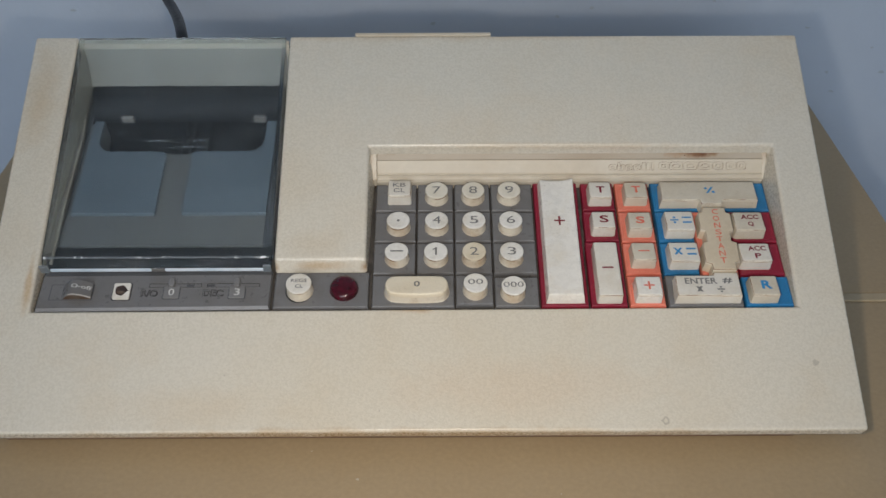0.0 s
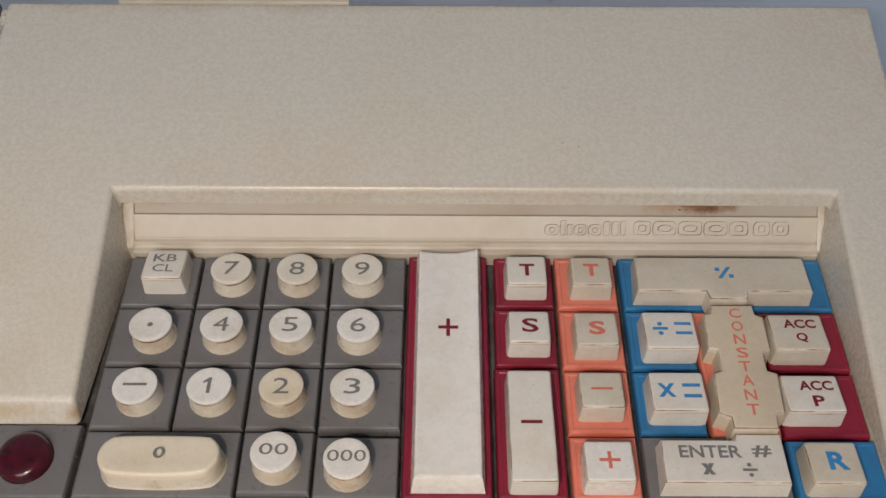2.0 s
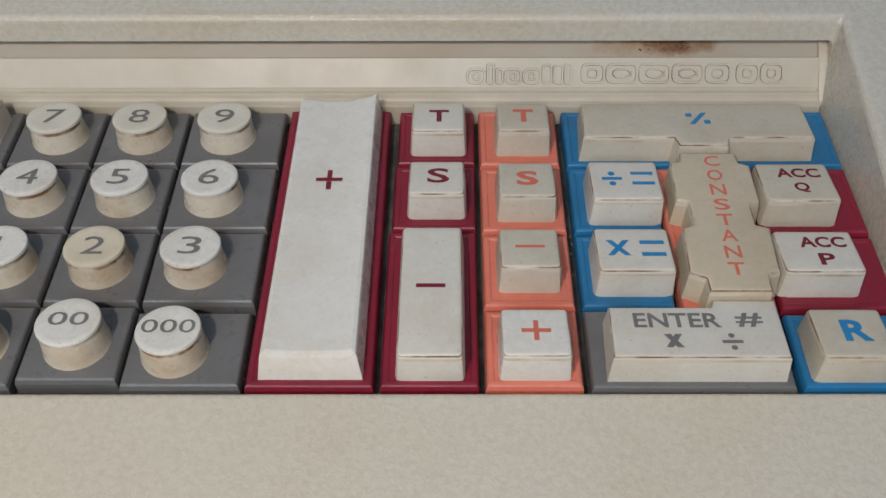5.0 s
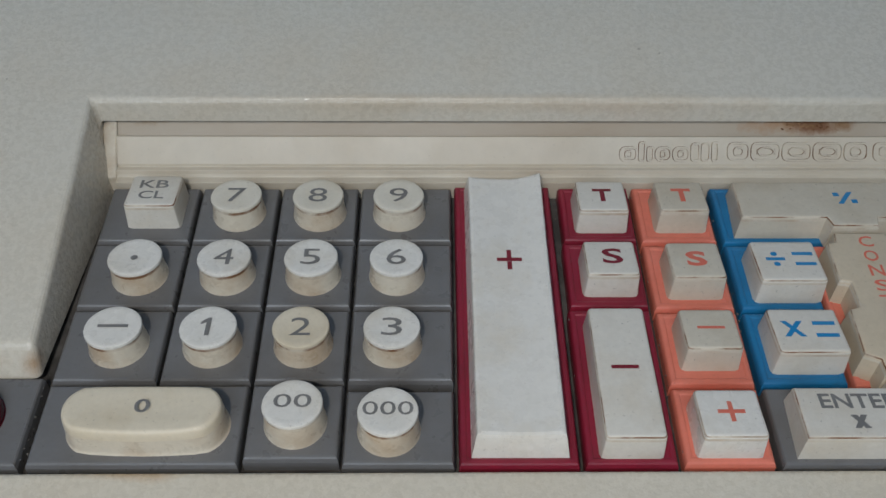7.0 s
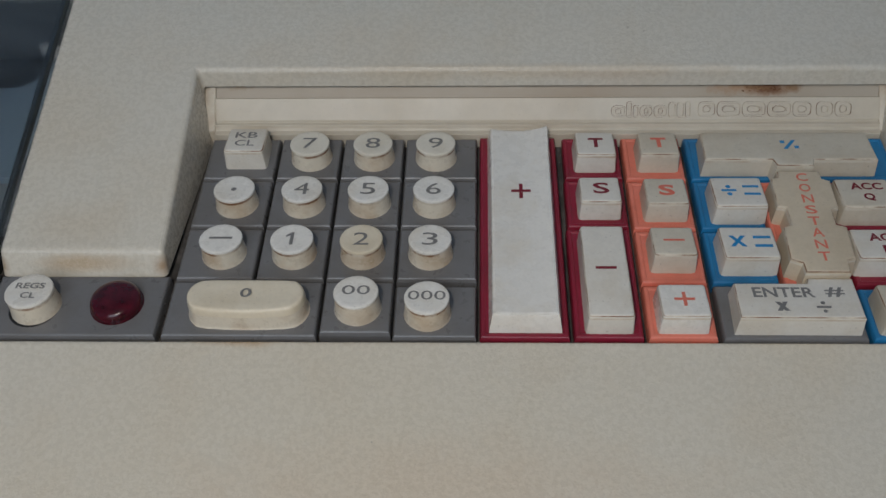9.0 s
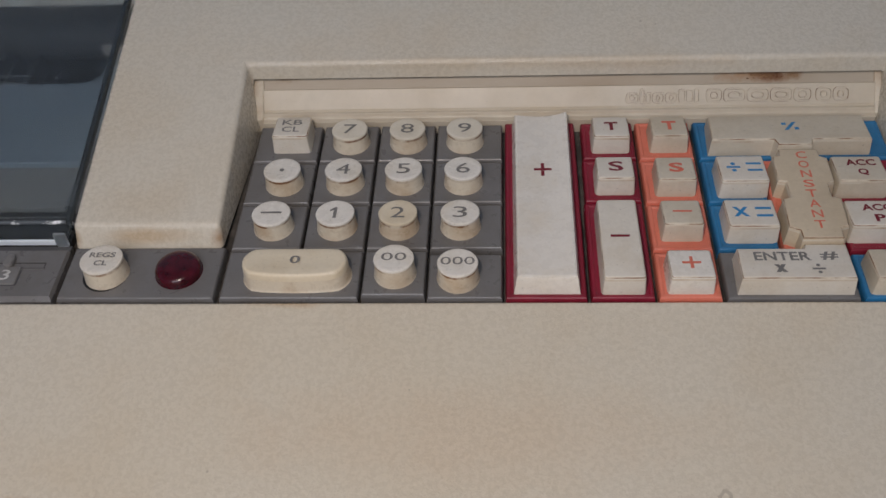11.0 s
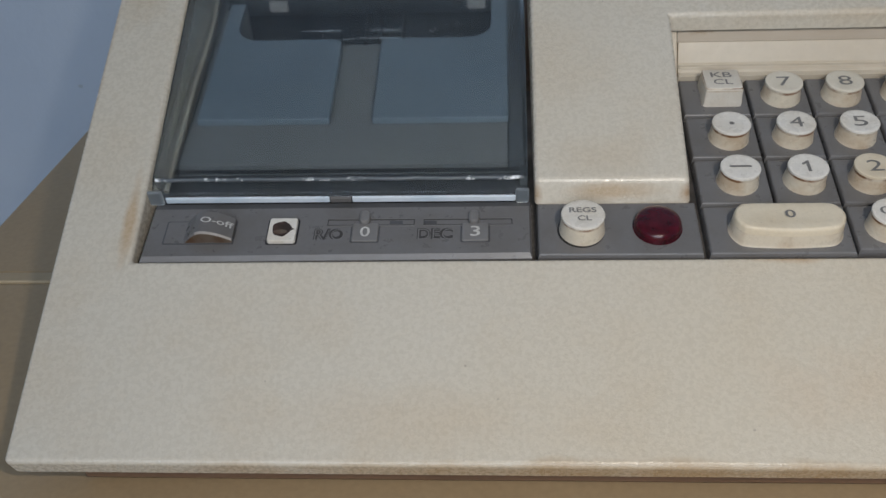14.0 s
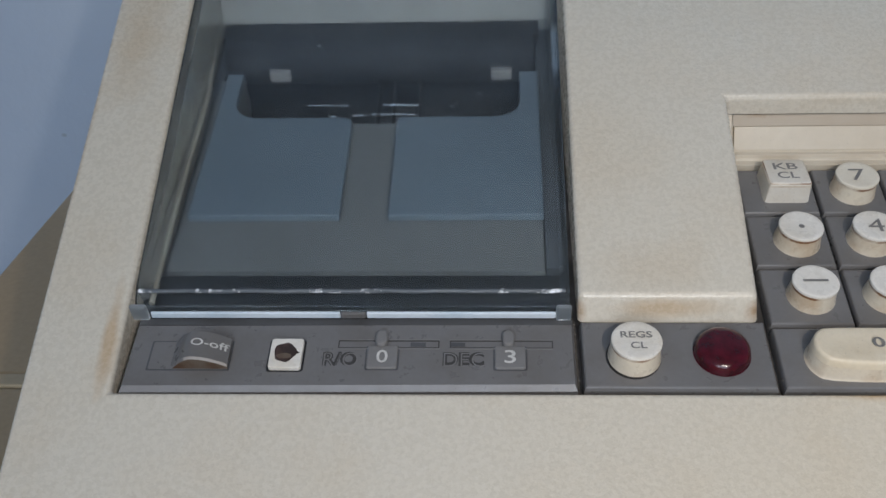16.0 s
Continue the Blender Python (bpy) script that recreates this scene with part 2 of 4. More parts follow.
# dark colour that paints the shade in engraved letters and channel grooves
GROOVE_SHADE = plastic("groove_shade", (0.042, 0.040, 0.040), (0.070, 0.066, 0.066), 0.6, 900.0, 0.00002, 200.0)
PAPER_TABLE = plastic("dull_cream_plastic", (0.32, 0.305, 0.275), (0.25, 0.235, 0.205), 0.55, 700.0, 0.00005, 45.0)
WORN_RIB = plastic("worn_edge_plastic", (0.33, 0.295, 0.24), (0.21, 0.165, 0.12), 0.4, 700.0, 0.00004, 70.0)
DIRT = plastic("dark_dirt", (0.035, 0.022, 0.018), (0.09, 0.05, 0.04), 0.6, 900.0, 0.0001, 300.0)
DUST = plastic("dust", (0.30, 0.31, 0.32), (0.22, 0.23, 0.24), 0.9, 900.0, 0.0001, 300.0)
STAIN = plastic("stain", (0.44, 0.40, 0.33), (0.36, 0.325, 0.26), 0.6, 900.0, 0.0001, 300.0)
FLECK = plastic("paint_fleck", (0.52, 0.46, 0.36), (0.55, 0.50, 0.42), 0.5, 900.0, 0.0001, 300.0)
CHIP = plastic("chipped_paint", (0.37, 0.42, 0.48), (0.44, 0.49, 0.56), 0.8, 900.0, 0.0003, 120.0)
BRIGHT = plastic("polished_strip", (0.72, 0.80, 0.87), (0.52, 0.64, 0.74), 0.16, 400.0, 0.00003, 60.0)

# pale dashes over a dark base paint the glints along the lid's crease
SPARKLE, _t, _b = nodes_of("sparkle_crease")
_t.links.new(ramp_node(_t, noise_node(_t, 130.0, 5.0, 0.7), (0.55, (0.10, 0.115, 0.13)), (0.62, (0.86, 0.89, 0.92))), _b.inputs["Base Color"])
_b.inputs["Roughness"].default_value = 0.2
bumped(_t, _b, noise_node(_t, 700.0, 3.0), 0.9, 0.0005)

LAMP_RED, _t, _b = nodes_of("red_lens")
_t.links.new(ramp_node(_t, noise_node(_t, 330.0, 4.0, 0.6), (0.35, (0.030, 0.002, 0.006)), (0.70, (0.085, 0.004, 0.013))), _b.inputs["Base Color"])
_b.inputs["Roughness"].default_value = 0.2
bumped(_t, _b, noise_node(_t, 420.0, 4.0), 0.5, 0.0002)

CLEAR, _t, _b = nodes_of("clear_acrylic")
_b.inputs["Base Color"].default_value = (0.86, 0.90, 0.93, 1)
_b.inputs["Transmission Weight"].default_value = 1.0
_b.inputs["IOR"].default_value = 1.49
_t.links.new(ramp_node(_t, noise_node(_t, 90.0, 6.0), (0.35, (0.04,) * 3), (0.75, (0.22,) * 3)), _b.inputs["Roughness"])

CORNER, _t, _b = nodes_of("frosted_acrylic")
_b.inputs["Base Color"].default_value = (0.40, 0.45, 0.49, 1)
_b.inputs["Transmission Weight"].default_value = 0.85
_b.inputs["Roughness"].default_value = 0.3
bumped(_t, _b, noise_node(_t, 300.0, 4.0), 0.5, 0.0003)

SMOKED, _t, _b = nodes_of("smoked_acrylic")
_b.inputs["Base Color"].default_value = (0.51, 0.59, 0.645, 1)
_t.links.new(ramp_node(_t, noise_node(_t, 26.0, 5.0, 0.65), (0.35, (0.998,) * 3), (0.70, (0.976,) * 3)), _b.inputs["Transmission Weight"])
_b.inputs["IOR"].default_value = 1.49
_t.links.new(ramp_node(_t, noise_node(_t, 60.0, 6.0), (0.35, (0.03,) * 3), (0.75, (0.16,) * 3)), _b.inputs["Roughness"])

TABLE, _t, _b = nodes_of("tan_laminate")
_c = ramp_node(_t, noise_node(_t, 6.0, 5.0), (0.3, (0.385, 0.285, 0.165)), (0.7, (0.43, 0.325, 0.195)))
_f = ramp_node(_t, noise_node(_t, 420.0, 3.0), (0.3, (0.94, 0.94, 0.94)), (0.7, (1.05, 1.05, 1.05)))
_t.links.new(mixed(_t, 1.0, _c, _f, "MULTIPLY"), _b.inputs["Base Color"])
_b.inputs["Roughness"].default_value = 0.42
bumped(_t, _b, noise_node(_t, 300.0, 3.0), 0.25, 0.0001)

LIPPING = plastic("cream_lipping", (0.46, 0.37, 0.24), (0.41, 0.325, 0.205), 0.5, 500.0, 0.00005, 30.0)

PLASTER, _t, _b = nodes_of("painted_plaster")
_c = ramp_node(_t, noise_node(_t, 7.0, 6.0), (0.3, (0.425, 0.50, 0.605)), (0.7, (0.485, 0.555, 0.65)))
_t.links.new(_c, _b.inputs["Base Color"])
_b.inputs["Roughness"].default_value = 0.75
_n = bumped(_t, _b, noise_node(_t, 14.0, 5.0), 0.3, 0.006)
bumped(_t, _b, noise_node(_t, 160.0, 4.0), 0.35, 0.0006, _n)

CEILING = plastic("ceiling_paint", (0.72, 0.72, 0.70), (0.66, 0.66, 0.64), 0.9, 200.0, 0.0004, 3.0)
FLOOR = plastic("floor_tile", (0.30, 0.27, 0.23), (0.24, 0.21, 0.18), 0.5, 60.0, 0.0004, 5.0)
CABLE = plastic("black_cable", (0.015, 0.015, 0.016), (0.03, 0.03, 0.03), 0.45, 500.0, 0.00005, 90.0)


# ---------------------------------------------------------------- mesh helpers (machine sizes in millimetres)
def part(name, bm, material, parent=None, label="", scale=0.001, smooth=False):
    bmesh.ops.recalc_face_normals(bm, faces=bm.faces)
    mesh = bpy.data.meshes.new(name)
    if scale != 1:
        bmesh.ops.scale(bm, vec=(scale,) * 3, verts=bm.verts)
    for face in bm.faces:
        face.smooth = smooth
    bm.to_mesh(mesh)
    bm.free()
    if smooth:
        mesh.set_sharp_from_angle(angle=radians(32))
    mesh.materials.append(material)
    ob = new(name, mesh)
    ob.parent = parent
    if label:
        ob["label"] = label
    return ob


def soft(ob, width, segments=2, angle=35):
    mod = ob.modifiers.new("bevel", "BEVEL")
    mod.width, mod.segments, mod.limit_method, mod.angle_limit = width, segments, "ANGLE", radians(angle)
    mod.harden_normals = False
    return ob


def box(x0, x1, y0, y1, z0, z1, bm=None):
    bm = bm or bmesh.new()
    vs = [bm.verts.new(p) for p in ((x0, y0, z0), (x1, y0, z0), (x1, y1, z0), (x0, y1, z0), (x0, y0, z1), (x1, y0, z1), (x1, y1, z1), (x0, y1, z1))]
    for f in ((3, 2, 1, 0), (4, 5, 6, 7), (0, 1, 5, 4), (1, 2, 6, 5), (2, 3, 7, 6), (3, 0, 4, 7)):
        bm.faces.new([vs[i] for i in f])
    return bm


def prism(points, low, high, bm=None, spread=0.0, foot_face=True):
    """A prism over an outline; low and high are heights or functions of (x, y); spread widens the foot."""
    bm = bm or bmesh.new()
    lo = low if callable(low) else (lambda x, y: low)
    hi = high if callable(high) else (lambda x, y: high)
    foot = widened(points, spread) if spread else points
    a = [bm.verts.new((x, y, lo(x, y))) for x, y in foot]
    b = [bm.verts.new((x, y, hi(x, y))) for x, y in points]
    n = len(points)
    if foot_face:
        bm.faces.new(a[::-1])
    bm.faces.new(b)
    for i in range(n):
        bm.faces.new((a[i], a[(i + 1) % n], b[(i + 1) % n], b[i]))
    return bm


def widened(points, d):
    """The outline moved outwards by d."""
    out, n = [], len(points)
    area = sum(points[i][0] * points[(i + 1) % n][1] - points[(i + 1) % n][0] * points[i][1] for i in range(n))
    s = 1 if area > 0 else -1
    for i in range(n):
        (x0, y0), (x1, y1), (x2, y2) = points[i - 1], points[i], points[(i + 1) % n]
        a, b = Vector((x1 - x0, y1 - y0)).normalized(), Vector((x2 - x1, y2 - y1)).normalized()
        na, nb = Vector((a.y, -a.x)) * s, Vector((b.y, -b.x)) * s
        m = (na + nb) / max(0.3, 1 + na.dot(nb))
        out.append((x1 + m.x * d, y1 + m.y * d))
    return out


def rect(x0, x1, y0, y1):
    return [(x0, y0), (x1, y0), (x1, y1), (x0, y1)]


def rounded(x0, x1, y0, y1, r, n=4):
    out = []
    for cx, cy, a0 in ((x1 - r, y0 + r, -90), (x1 - r, y1 - r, 0), (x0 + r, y1 - r, 90), (x0 + r, y0 + r, 180)):
        for k in range(n + 1):
            a = radians(a0 + 90 * k / n)
            out.append((cx + r * math.cos(a), cy + r * math.sin(a)))
    return out


def lofted(rings, bm=None, close=True):
    """Skins rings of points of equal count; the last one is filled."""
    bm = bm or bmesh.new()
    rows = [[bm.verts.new(p) for p in ring] for ring in rings]
    n = len(rows[0])
    for a, b in zip(rows, rows[1:]):
        for i in range(n):
            bm.faces.new((a[i], a[(i + 1) % n], b[(i + 1) % n], b[i]))
    if close:
        bm.faces.new(rows[-1])
        bm.faces.new(rows[0][::-1])
    return bm


def tube(points, radius, sides=8, bm=None):
    bm = bm or bmesh.new()
    rows = []
    pts = [Vector(p) for p in points]
    for i, p in enumerate(pts):
        d = (pts[min(i + 1, len(pts) - 1)] - pts[max(i - 1, 0)]).normalized()
        u = d.orthogonal().normalized() if not rows else (last - last.dot(d) * d).normalized()
        last = u
        v = d.cross(u)
        rows.append([bm.verts.new(p + radius * (math.cos(2 * math.pi * k / sides) * u + math.sin(2 * math.pi * k / sides) * v)) for k in range(sides)])
    for a, b in zip(rows, rows[1:]):
        for i in range(sides):
            bm.faces.new((a[i], a[(i + 1) % sides], b[(i + 1) % sides], b[i]))
    bm.faces.new(rows[0][::-1])
    bm.faces.new(rows[-1])
    return bm


def cylinder_x(x0, x1, y, z, r, sides=24, bm=None):
    return tube([(x0, y, z), (x1, y, z)], r, sides, bm)


# ---------------------------------------------------------------- the room
def room():
    def slab(name, x0, x1, y0, y1, z0, z1, mat):
        return tagged(part(name, box(x0, x1, y0, y1, z0, z1), mat, scale=1), kind="structure")

    tagged(slab("wall_north", -1.7, 1.7, WALL_Y, WALL_Y + 0.12, 0, 2.6, PLASTER), "pale blue-white painted plaster wall with small chips", "wall")
    # the other walls, floor and ceiling are out of view, added to close the room
    tagged(slab("wall_east", 1.7, 1.82, -2.5, WALL_Y + 0.12, 0, 2.6, PLASTER), "plain painted wall", "wall")
    tagged(slab("wall_west", -1.82, -1.7, -2.5, WALL_Y + 0.12, 0, 2.6, PLASTER), "plain painted wall", "wall")
    # window opening out of view, placed for even cool light
    bm = box(-1.7, 1.7, -2.5, -2.38, 0, 1.05)
    box(-1.7, 1.7, -2.5, -2.38, 2.4, 2.6, bm)
    box(-1.7, -1.15, -2.5, -2.38, 1.05, 2.4, bm)
    box(0.55, 1.7, -2.5, -2.38, 1.05, 2.4, bm)
    tagged(part("wall_south", bm, PLASTER, scale=1), "plain painted wall with an added, unseen window", "wall", kind="structure")
    tagged(slab("floor", -1.82, 1.82, -2.5, WALL_Y + 0.12, -0.1, 0, FLOOR), "brown stone floor", "floor")
    tagged(slab("ceiling", -1.82, 1.82, -2.5, WALL_Y + 0.12, 2.6, 2.7, CEILING), "plain white ceiling", "ceiling")


room()


def table():
    t = tagged(new("table"), "tan laminate table with a cream lipped joint", "table")
    t.location = (0, 0, 0)
    x0, x1, z = -0.294, 0.2715, TABLE_Z
    soft(part("front_board", box(x0, x1, -0.42, 0.0268, z - 0.024, z), TABLE, t, scale=1), 0.0015)
    soft(part("back_board", box(x0, x1, 0.0334, WALL_Y - 0.012, z - 0.024, z), TABLE, t, scale=1), 0.0015)
    soft(part("lipping", box(x0, x1, 0.0270, 0.0332, z - 0.022, z + 0.0005), LIPPING, t, "cream lipping strip", scale=1), 0.0006)
    for x in (x0 + 0.03, x1 - 0.03):
        for y in (-0.38, WALL_Y - 0.05):
            soft(part("leg", box(x - 0.018, x + 0.018, y - 0.018, y + 0.018, 0, z - 0.0245), TABLE, t, scale=1), 0.002)
    return t


table()

# ---------------------------------------------------------------- the calculating machine
TILT = 18.5
machine = tagged(new("calculator"), "yellowed cream desktop printing calculator with coloured keys", "calculator")
machine.matrix_world = pose(0, 0, TABLE_Z + 0.0539, TILT)


def top(x, y):
    """Height of the cover's sloping top."""
    return 17.8 + 0.203 * (y - 52.7)


XL, XR, YF, YB = -220.2, 190.6, -91.9, 121.4
OPEN_L, OPEN_R, FRONT, REAR = -197.7, 168.0, -33.3, 53.8
PIL_L, PIL_R, PIL_F = -83.4, -39.0, -8.1


def on_panel(x, s):
    """A place on the slanting name panel, s from 0 at its foot to 1 at its head, and its normal."""
    d = Vector((0.0, 4.1, 5.2))
    return Vector((x, 48.5, 2.7)) + s * d, Vector((0.0, -5.2, 4.1)).normalized(), d


def mark_of_maker(panel):
    """The maker's raised mark as plain outlined shapes."""
    def frame_shape(x0, x1, s0, s1, w, r=1.4):
        base, nrm, d = on_panel(0, 0)
        u = d.normalized()
        long = d.length
        bm = bmesh.new()
        outer = rounded(x0, x1, s0 * long, s1 * long, min(r, (x1 - x0) * 0.35), 3)
        inner = widened(outer, -w)
        rows = []
        for pts, lift in ((widened(outer, 0.09), -0.02), (outer, 0.45), (inner, 0.45), (widened(inner, -0.09), -0.02)):
            rows.append([bm.verts.new(Vector((x, base.y, base.z)) + u * v + nrm * lift) for x, v in pts])
        n = len(outer)
        for a, b in zip(rows, rows[1:]):
            for i in range(n):
                bm.faces.new((a[i], a[(i + 1) % n], b[(i + 1) % n], b[i]))
        ob = part("mark_shape", bm, IVORY, panel)
        # browned sides carry both dirt and the shaded outline of each shape
        ob.data.materials.append(GRIME_SHADE)
        for k, poly in enumerate(ob.data.polygons):
            poly.material_index = 0 if n <= k < 2 * n else 1

    x = 85.4
    for wide, tall in ((4.4, 0.66), (1.8, 0.84), (1.8, 0.66), (4.0, 0.66), (4.2, 0.66), (2.3, 0.80), (2.3, 0.80), (1.8, 0.84)):
        frame_shape(x, x + wide, 0.12, tall, 0.42)
        if wide > 3.9:
            frame_shape(x + 1.3, x + wide - 1.3, 0.26, tall - 0.14, 0.3)
        x += wide + 0.2
    x = 111.4
    for wide in (5.4, 7.2, 7.2, 7.2, 5.8, 0.0, 5.2, 5.2):
        if wide:
            frame_shape(x, x + wide, 0.15, 0.82, 0.4)
            frame_shape(x + 1.5, x + wide - 1.5, 0.32, 0.65, 0.3)
        x += (wide + 0.3) if wide else 0.9


def rust(panel):
    """Flakes of rust standing on the stained band under the lip."""
    rng = random.Random(5)
    bm = bmesh.new()
    for k in range(70):
        x = 131.5 + 8.0 * (rng.random() + rng.random() - 1.0)
        v = 0.25 + 0.5 * rng.random()
        r = 0.30 * (0.4 + 0.8 * rng.random())
        c = Vector((x, 58.3 - 4.4 * v, 11.5 - 4.54 * v + 0.08 + 0.002 * k))
        bm.faces.new([bm.verts.new(c + Vector((1.6 * q * math.cos(a), 0.69 * q * math.sin(a), 0.72 * q * math.sin(a)))) for a, q in ((2 * math.pi * i / 8, r * (0.5 + 0.6 * rng.random())) for i in range(8))])
    part("rust_flakes", bm, RUST, panel, "dark brown flakes of rust")


def shell():
    outline = [(XL, YF), (XR, YF), (XR, YB), (PIL_L, YB), (PIL_L, PIL_F), (PIL_R, PIL_F), (PIL_R, 46.6), (PIL_R, REAR), (OPEN_R, REAR), (OPEN_R, 46.6), (OPEN_R, FRONT), (OPEN_L, FRONT - 0.9), (OPEN_L, YB), (XL - 0.6, YB)]
    inner = {(PIL_R, 46.6), (OPEN_R, 46.6), (PIL_L, PIL_F), (PIL_R, PIL_F), (OPEN_R, FRONT), (OPEN_L, FRONT - 0.9), (PIL_L, YB), (OPEN_L, YB)}
    bm = prism(outline, lambda x, y: (-1.2 if y == PIL_F else -5.0) if (x, y) in inner else top(x, y) - 6.2, top, foot_face=False)
    def near(a, b):
        return abs(a - b) < 0.01

    for v in bm.verts:
        if v.co.z < 0 and (near(v.co.x, PIL_R) or near(v.co.x, OPEN_R)):
            v.co.x += 2.0 if near(v.co.x, PIL_R) and v.co.y > 0 else 0.6 if near(v.co.x, PIL_R) else -2.2
        if near(v.co.y, PIL_F) and v.co.z < 0:
            v.co.y -= 3.6
        elif v.co.z < top(0, v.co.y) - 1 and (near(v.co.y, YF) or v.co.x < XL + 1 or near(v.co.x, XR)):
            v.co.x += 0.5 if v.co.x < 0 else -0.5
            v.co.y += 0.9 if near(v.co.y, YF) else 0.0
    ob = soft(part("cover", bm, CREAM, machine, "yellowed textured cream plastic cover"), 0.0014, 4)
    # lower body, narrower than the cover
    s, c = math.sin(radians(TILT)), math.cos(radians(TILT))
    def table_z(x, y):
        return (-53.9 + 1.0 - y * s) / c
    soft(part("body", prism([(XL + 17, YF + 5), (XR - 30, YF + 5), (XR - 30, YB - 6), (XL + 15, YB - 6)], table_z, lambda x, y: top(x, y) - 7.5 if y < 0 else -16.0, spread=1.2), BROWN, machine, "brown lower body"), 0.001)
    for x in (XL + 40, XR - 40):
        for y in (YF + 45, YB - 40):
            part("foot", prism(rounded(x - 9, x + 9, y - 9, y + 9, 8.9), lambda a, b: (-53.9 - b * s) / c, lambda a, b: (-53.9 + 4.6 - b * s) / c), BLACK, machine, "black rubber foot")
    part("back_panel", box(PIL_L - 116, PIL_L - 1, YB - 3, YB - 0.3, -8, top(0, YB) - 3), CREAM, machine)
    # rear of the keyboard well: recessed band, name panel, steps
    prof = [(58.5, 5.4), (53.9, 5.4), (53.3, 7.7), (52.7, 8.0), (48.6, 2.8), (48.45, 2.1), (47.4, 2.0), (47.3, 2.45), (46.8, 2.4), (46.5, 1.3), (46.2, 1.2), (46.0, 0.9), (44.3, 0.7), (44.3, -5), (58.5, -5)]
    bm = bmesh.new()
    rows = [[bm.verts.new((x, y, z)) for y, z in prof] for x in (PIL_R + 3.7, OPEN_R - 2.6)]
    n = len(prof)
    for i in range(n):
        bm.faces.new((rows[0][i], rows[1][i], rows[1][(i + 1) % n], rows[0][(i + 1) % n]))
    bm.faces.new(rows[0][::-1])
    bm.faces.new(rows[1])
    panel = soft(part("name_panel", bm, IVORY, machine, "ivory panel with a raised maker's mark"), 0.0002)
    bm = box(PIL_R + 3.7, OPEN_R - 2.6, 53.95, 58.4, 5.45, 7.0)
    for v in bm.verts:
        if v.co.z > 6 and v.co.y > 57:
            v.co.z = 11.6
    part("soiled_shaded_band", bm, BAND, panel, "brown-soiled band above the panel, also darkened for shade")
    # end pieces and inner side walls of the well
    for x0, x1 in ((PIL_R + 0.05, PIL_R + 3.6), (OPEN_R - 2.5, OPEN_R - 0.05)):
        soft(part("panel_end", prism(rect(x0, x1, 46.2, 58.0), -5, lambda x, y: 0.6 + (y - 46.2) * 1.45 if y < 50 else 11.4), SOILED, machine, "browned end piece of the panel"), 0.0005)
    for x0, x1 in ((PIL_R - 2.0, PIL_R + 0.3), (OPEN_R - 0.3, OPEN_R + 2.0)):
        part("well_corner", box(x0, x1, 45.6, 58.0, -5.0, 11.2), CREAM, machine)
    mark_of_maker(panel)
    rust(panel)
    part("well_floor", box(OPEN_L + 0.5, OPEN_R - 0.5, FRONT - 2, 44, -8, -4.2), DUSTY_BLACK, machine)
    return ob


shell()


# ---------------------------------------------------------------- keys
def tilted(front, hf, slope):
    return lambda x, y: hf - slope * (y - front)


def base_tile(name, pts, mat, label):
    """The coloured skirt of a key: bevelled plate."""
    ins = widened(pts, -0.9)
    rings = [[(x, y, -4.0) for x, y in pts], [(x, y, -1.3) for x, y in pts], [(x, y, -0.38) for x, y in widened(pts, -0.25)], [(x, y, -0.1) for x, y in widened(pts, -0.5)], [(x, y, 0.0) for x, y in ins]]
    if mat is not GREY:
        rings += [[(x, y, 0.0) for x, y in widened(pts, -1.3)], [(x, y, -0.22) for x, y in widened(pts, -1.6)]]
    bm = lofted(rings)
    return part(name, bm, mat, machine, label)


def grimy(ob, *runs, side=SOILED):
    """Runs of faces: soiled plastic on the sides; dirt and painted rim shade under the edge."""
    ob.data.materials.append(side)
    ob.data.materials.append(GRIME_SHADE)
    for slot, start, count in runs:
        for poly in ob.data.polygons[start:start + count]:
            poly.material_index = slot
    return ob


def cap_of(pts, hf, mat, tile, slope=0.11, spread=0.45, name="keycap", label=""):
    front = min(y for _, y in pts)
    h = tilted(front, hf, slope)
    n = len(pts)
    rings = [[(x, y, -0.2) for x, y in widened(pts, spread)]]
    for out, drop in ((0.05, 1.5), (0.02, 0.85), (-0.07, 0.48), (-0.26, 0.20), (-0.52, 0.06), (-0.95, 0.0)):
        rings.append([(x, y, h(x, y) - drop) for x, y in widened(pts, out)])
    ob = part(name, lofted(rings), mat, tile, label, smooth=True)
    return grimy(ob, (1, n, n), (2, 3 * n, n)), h


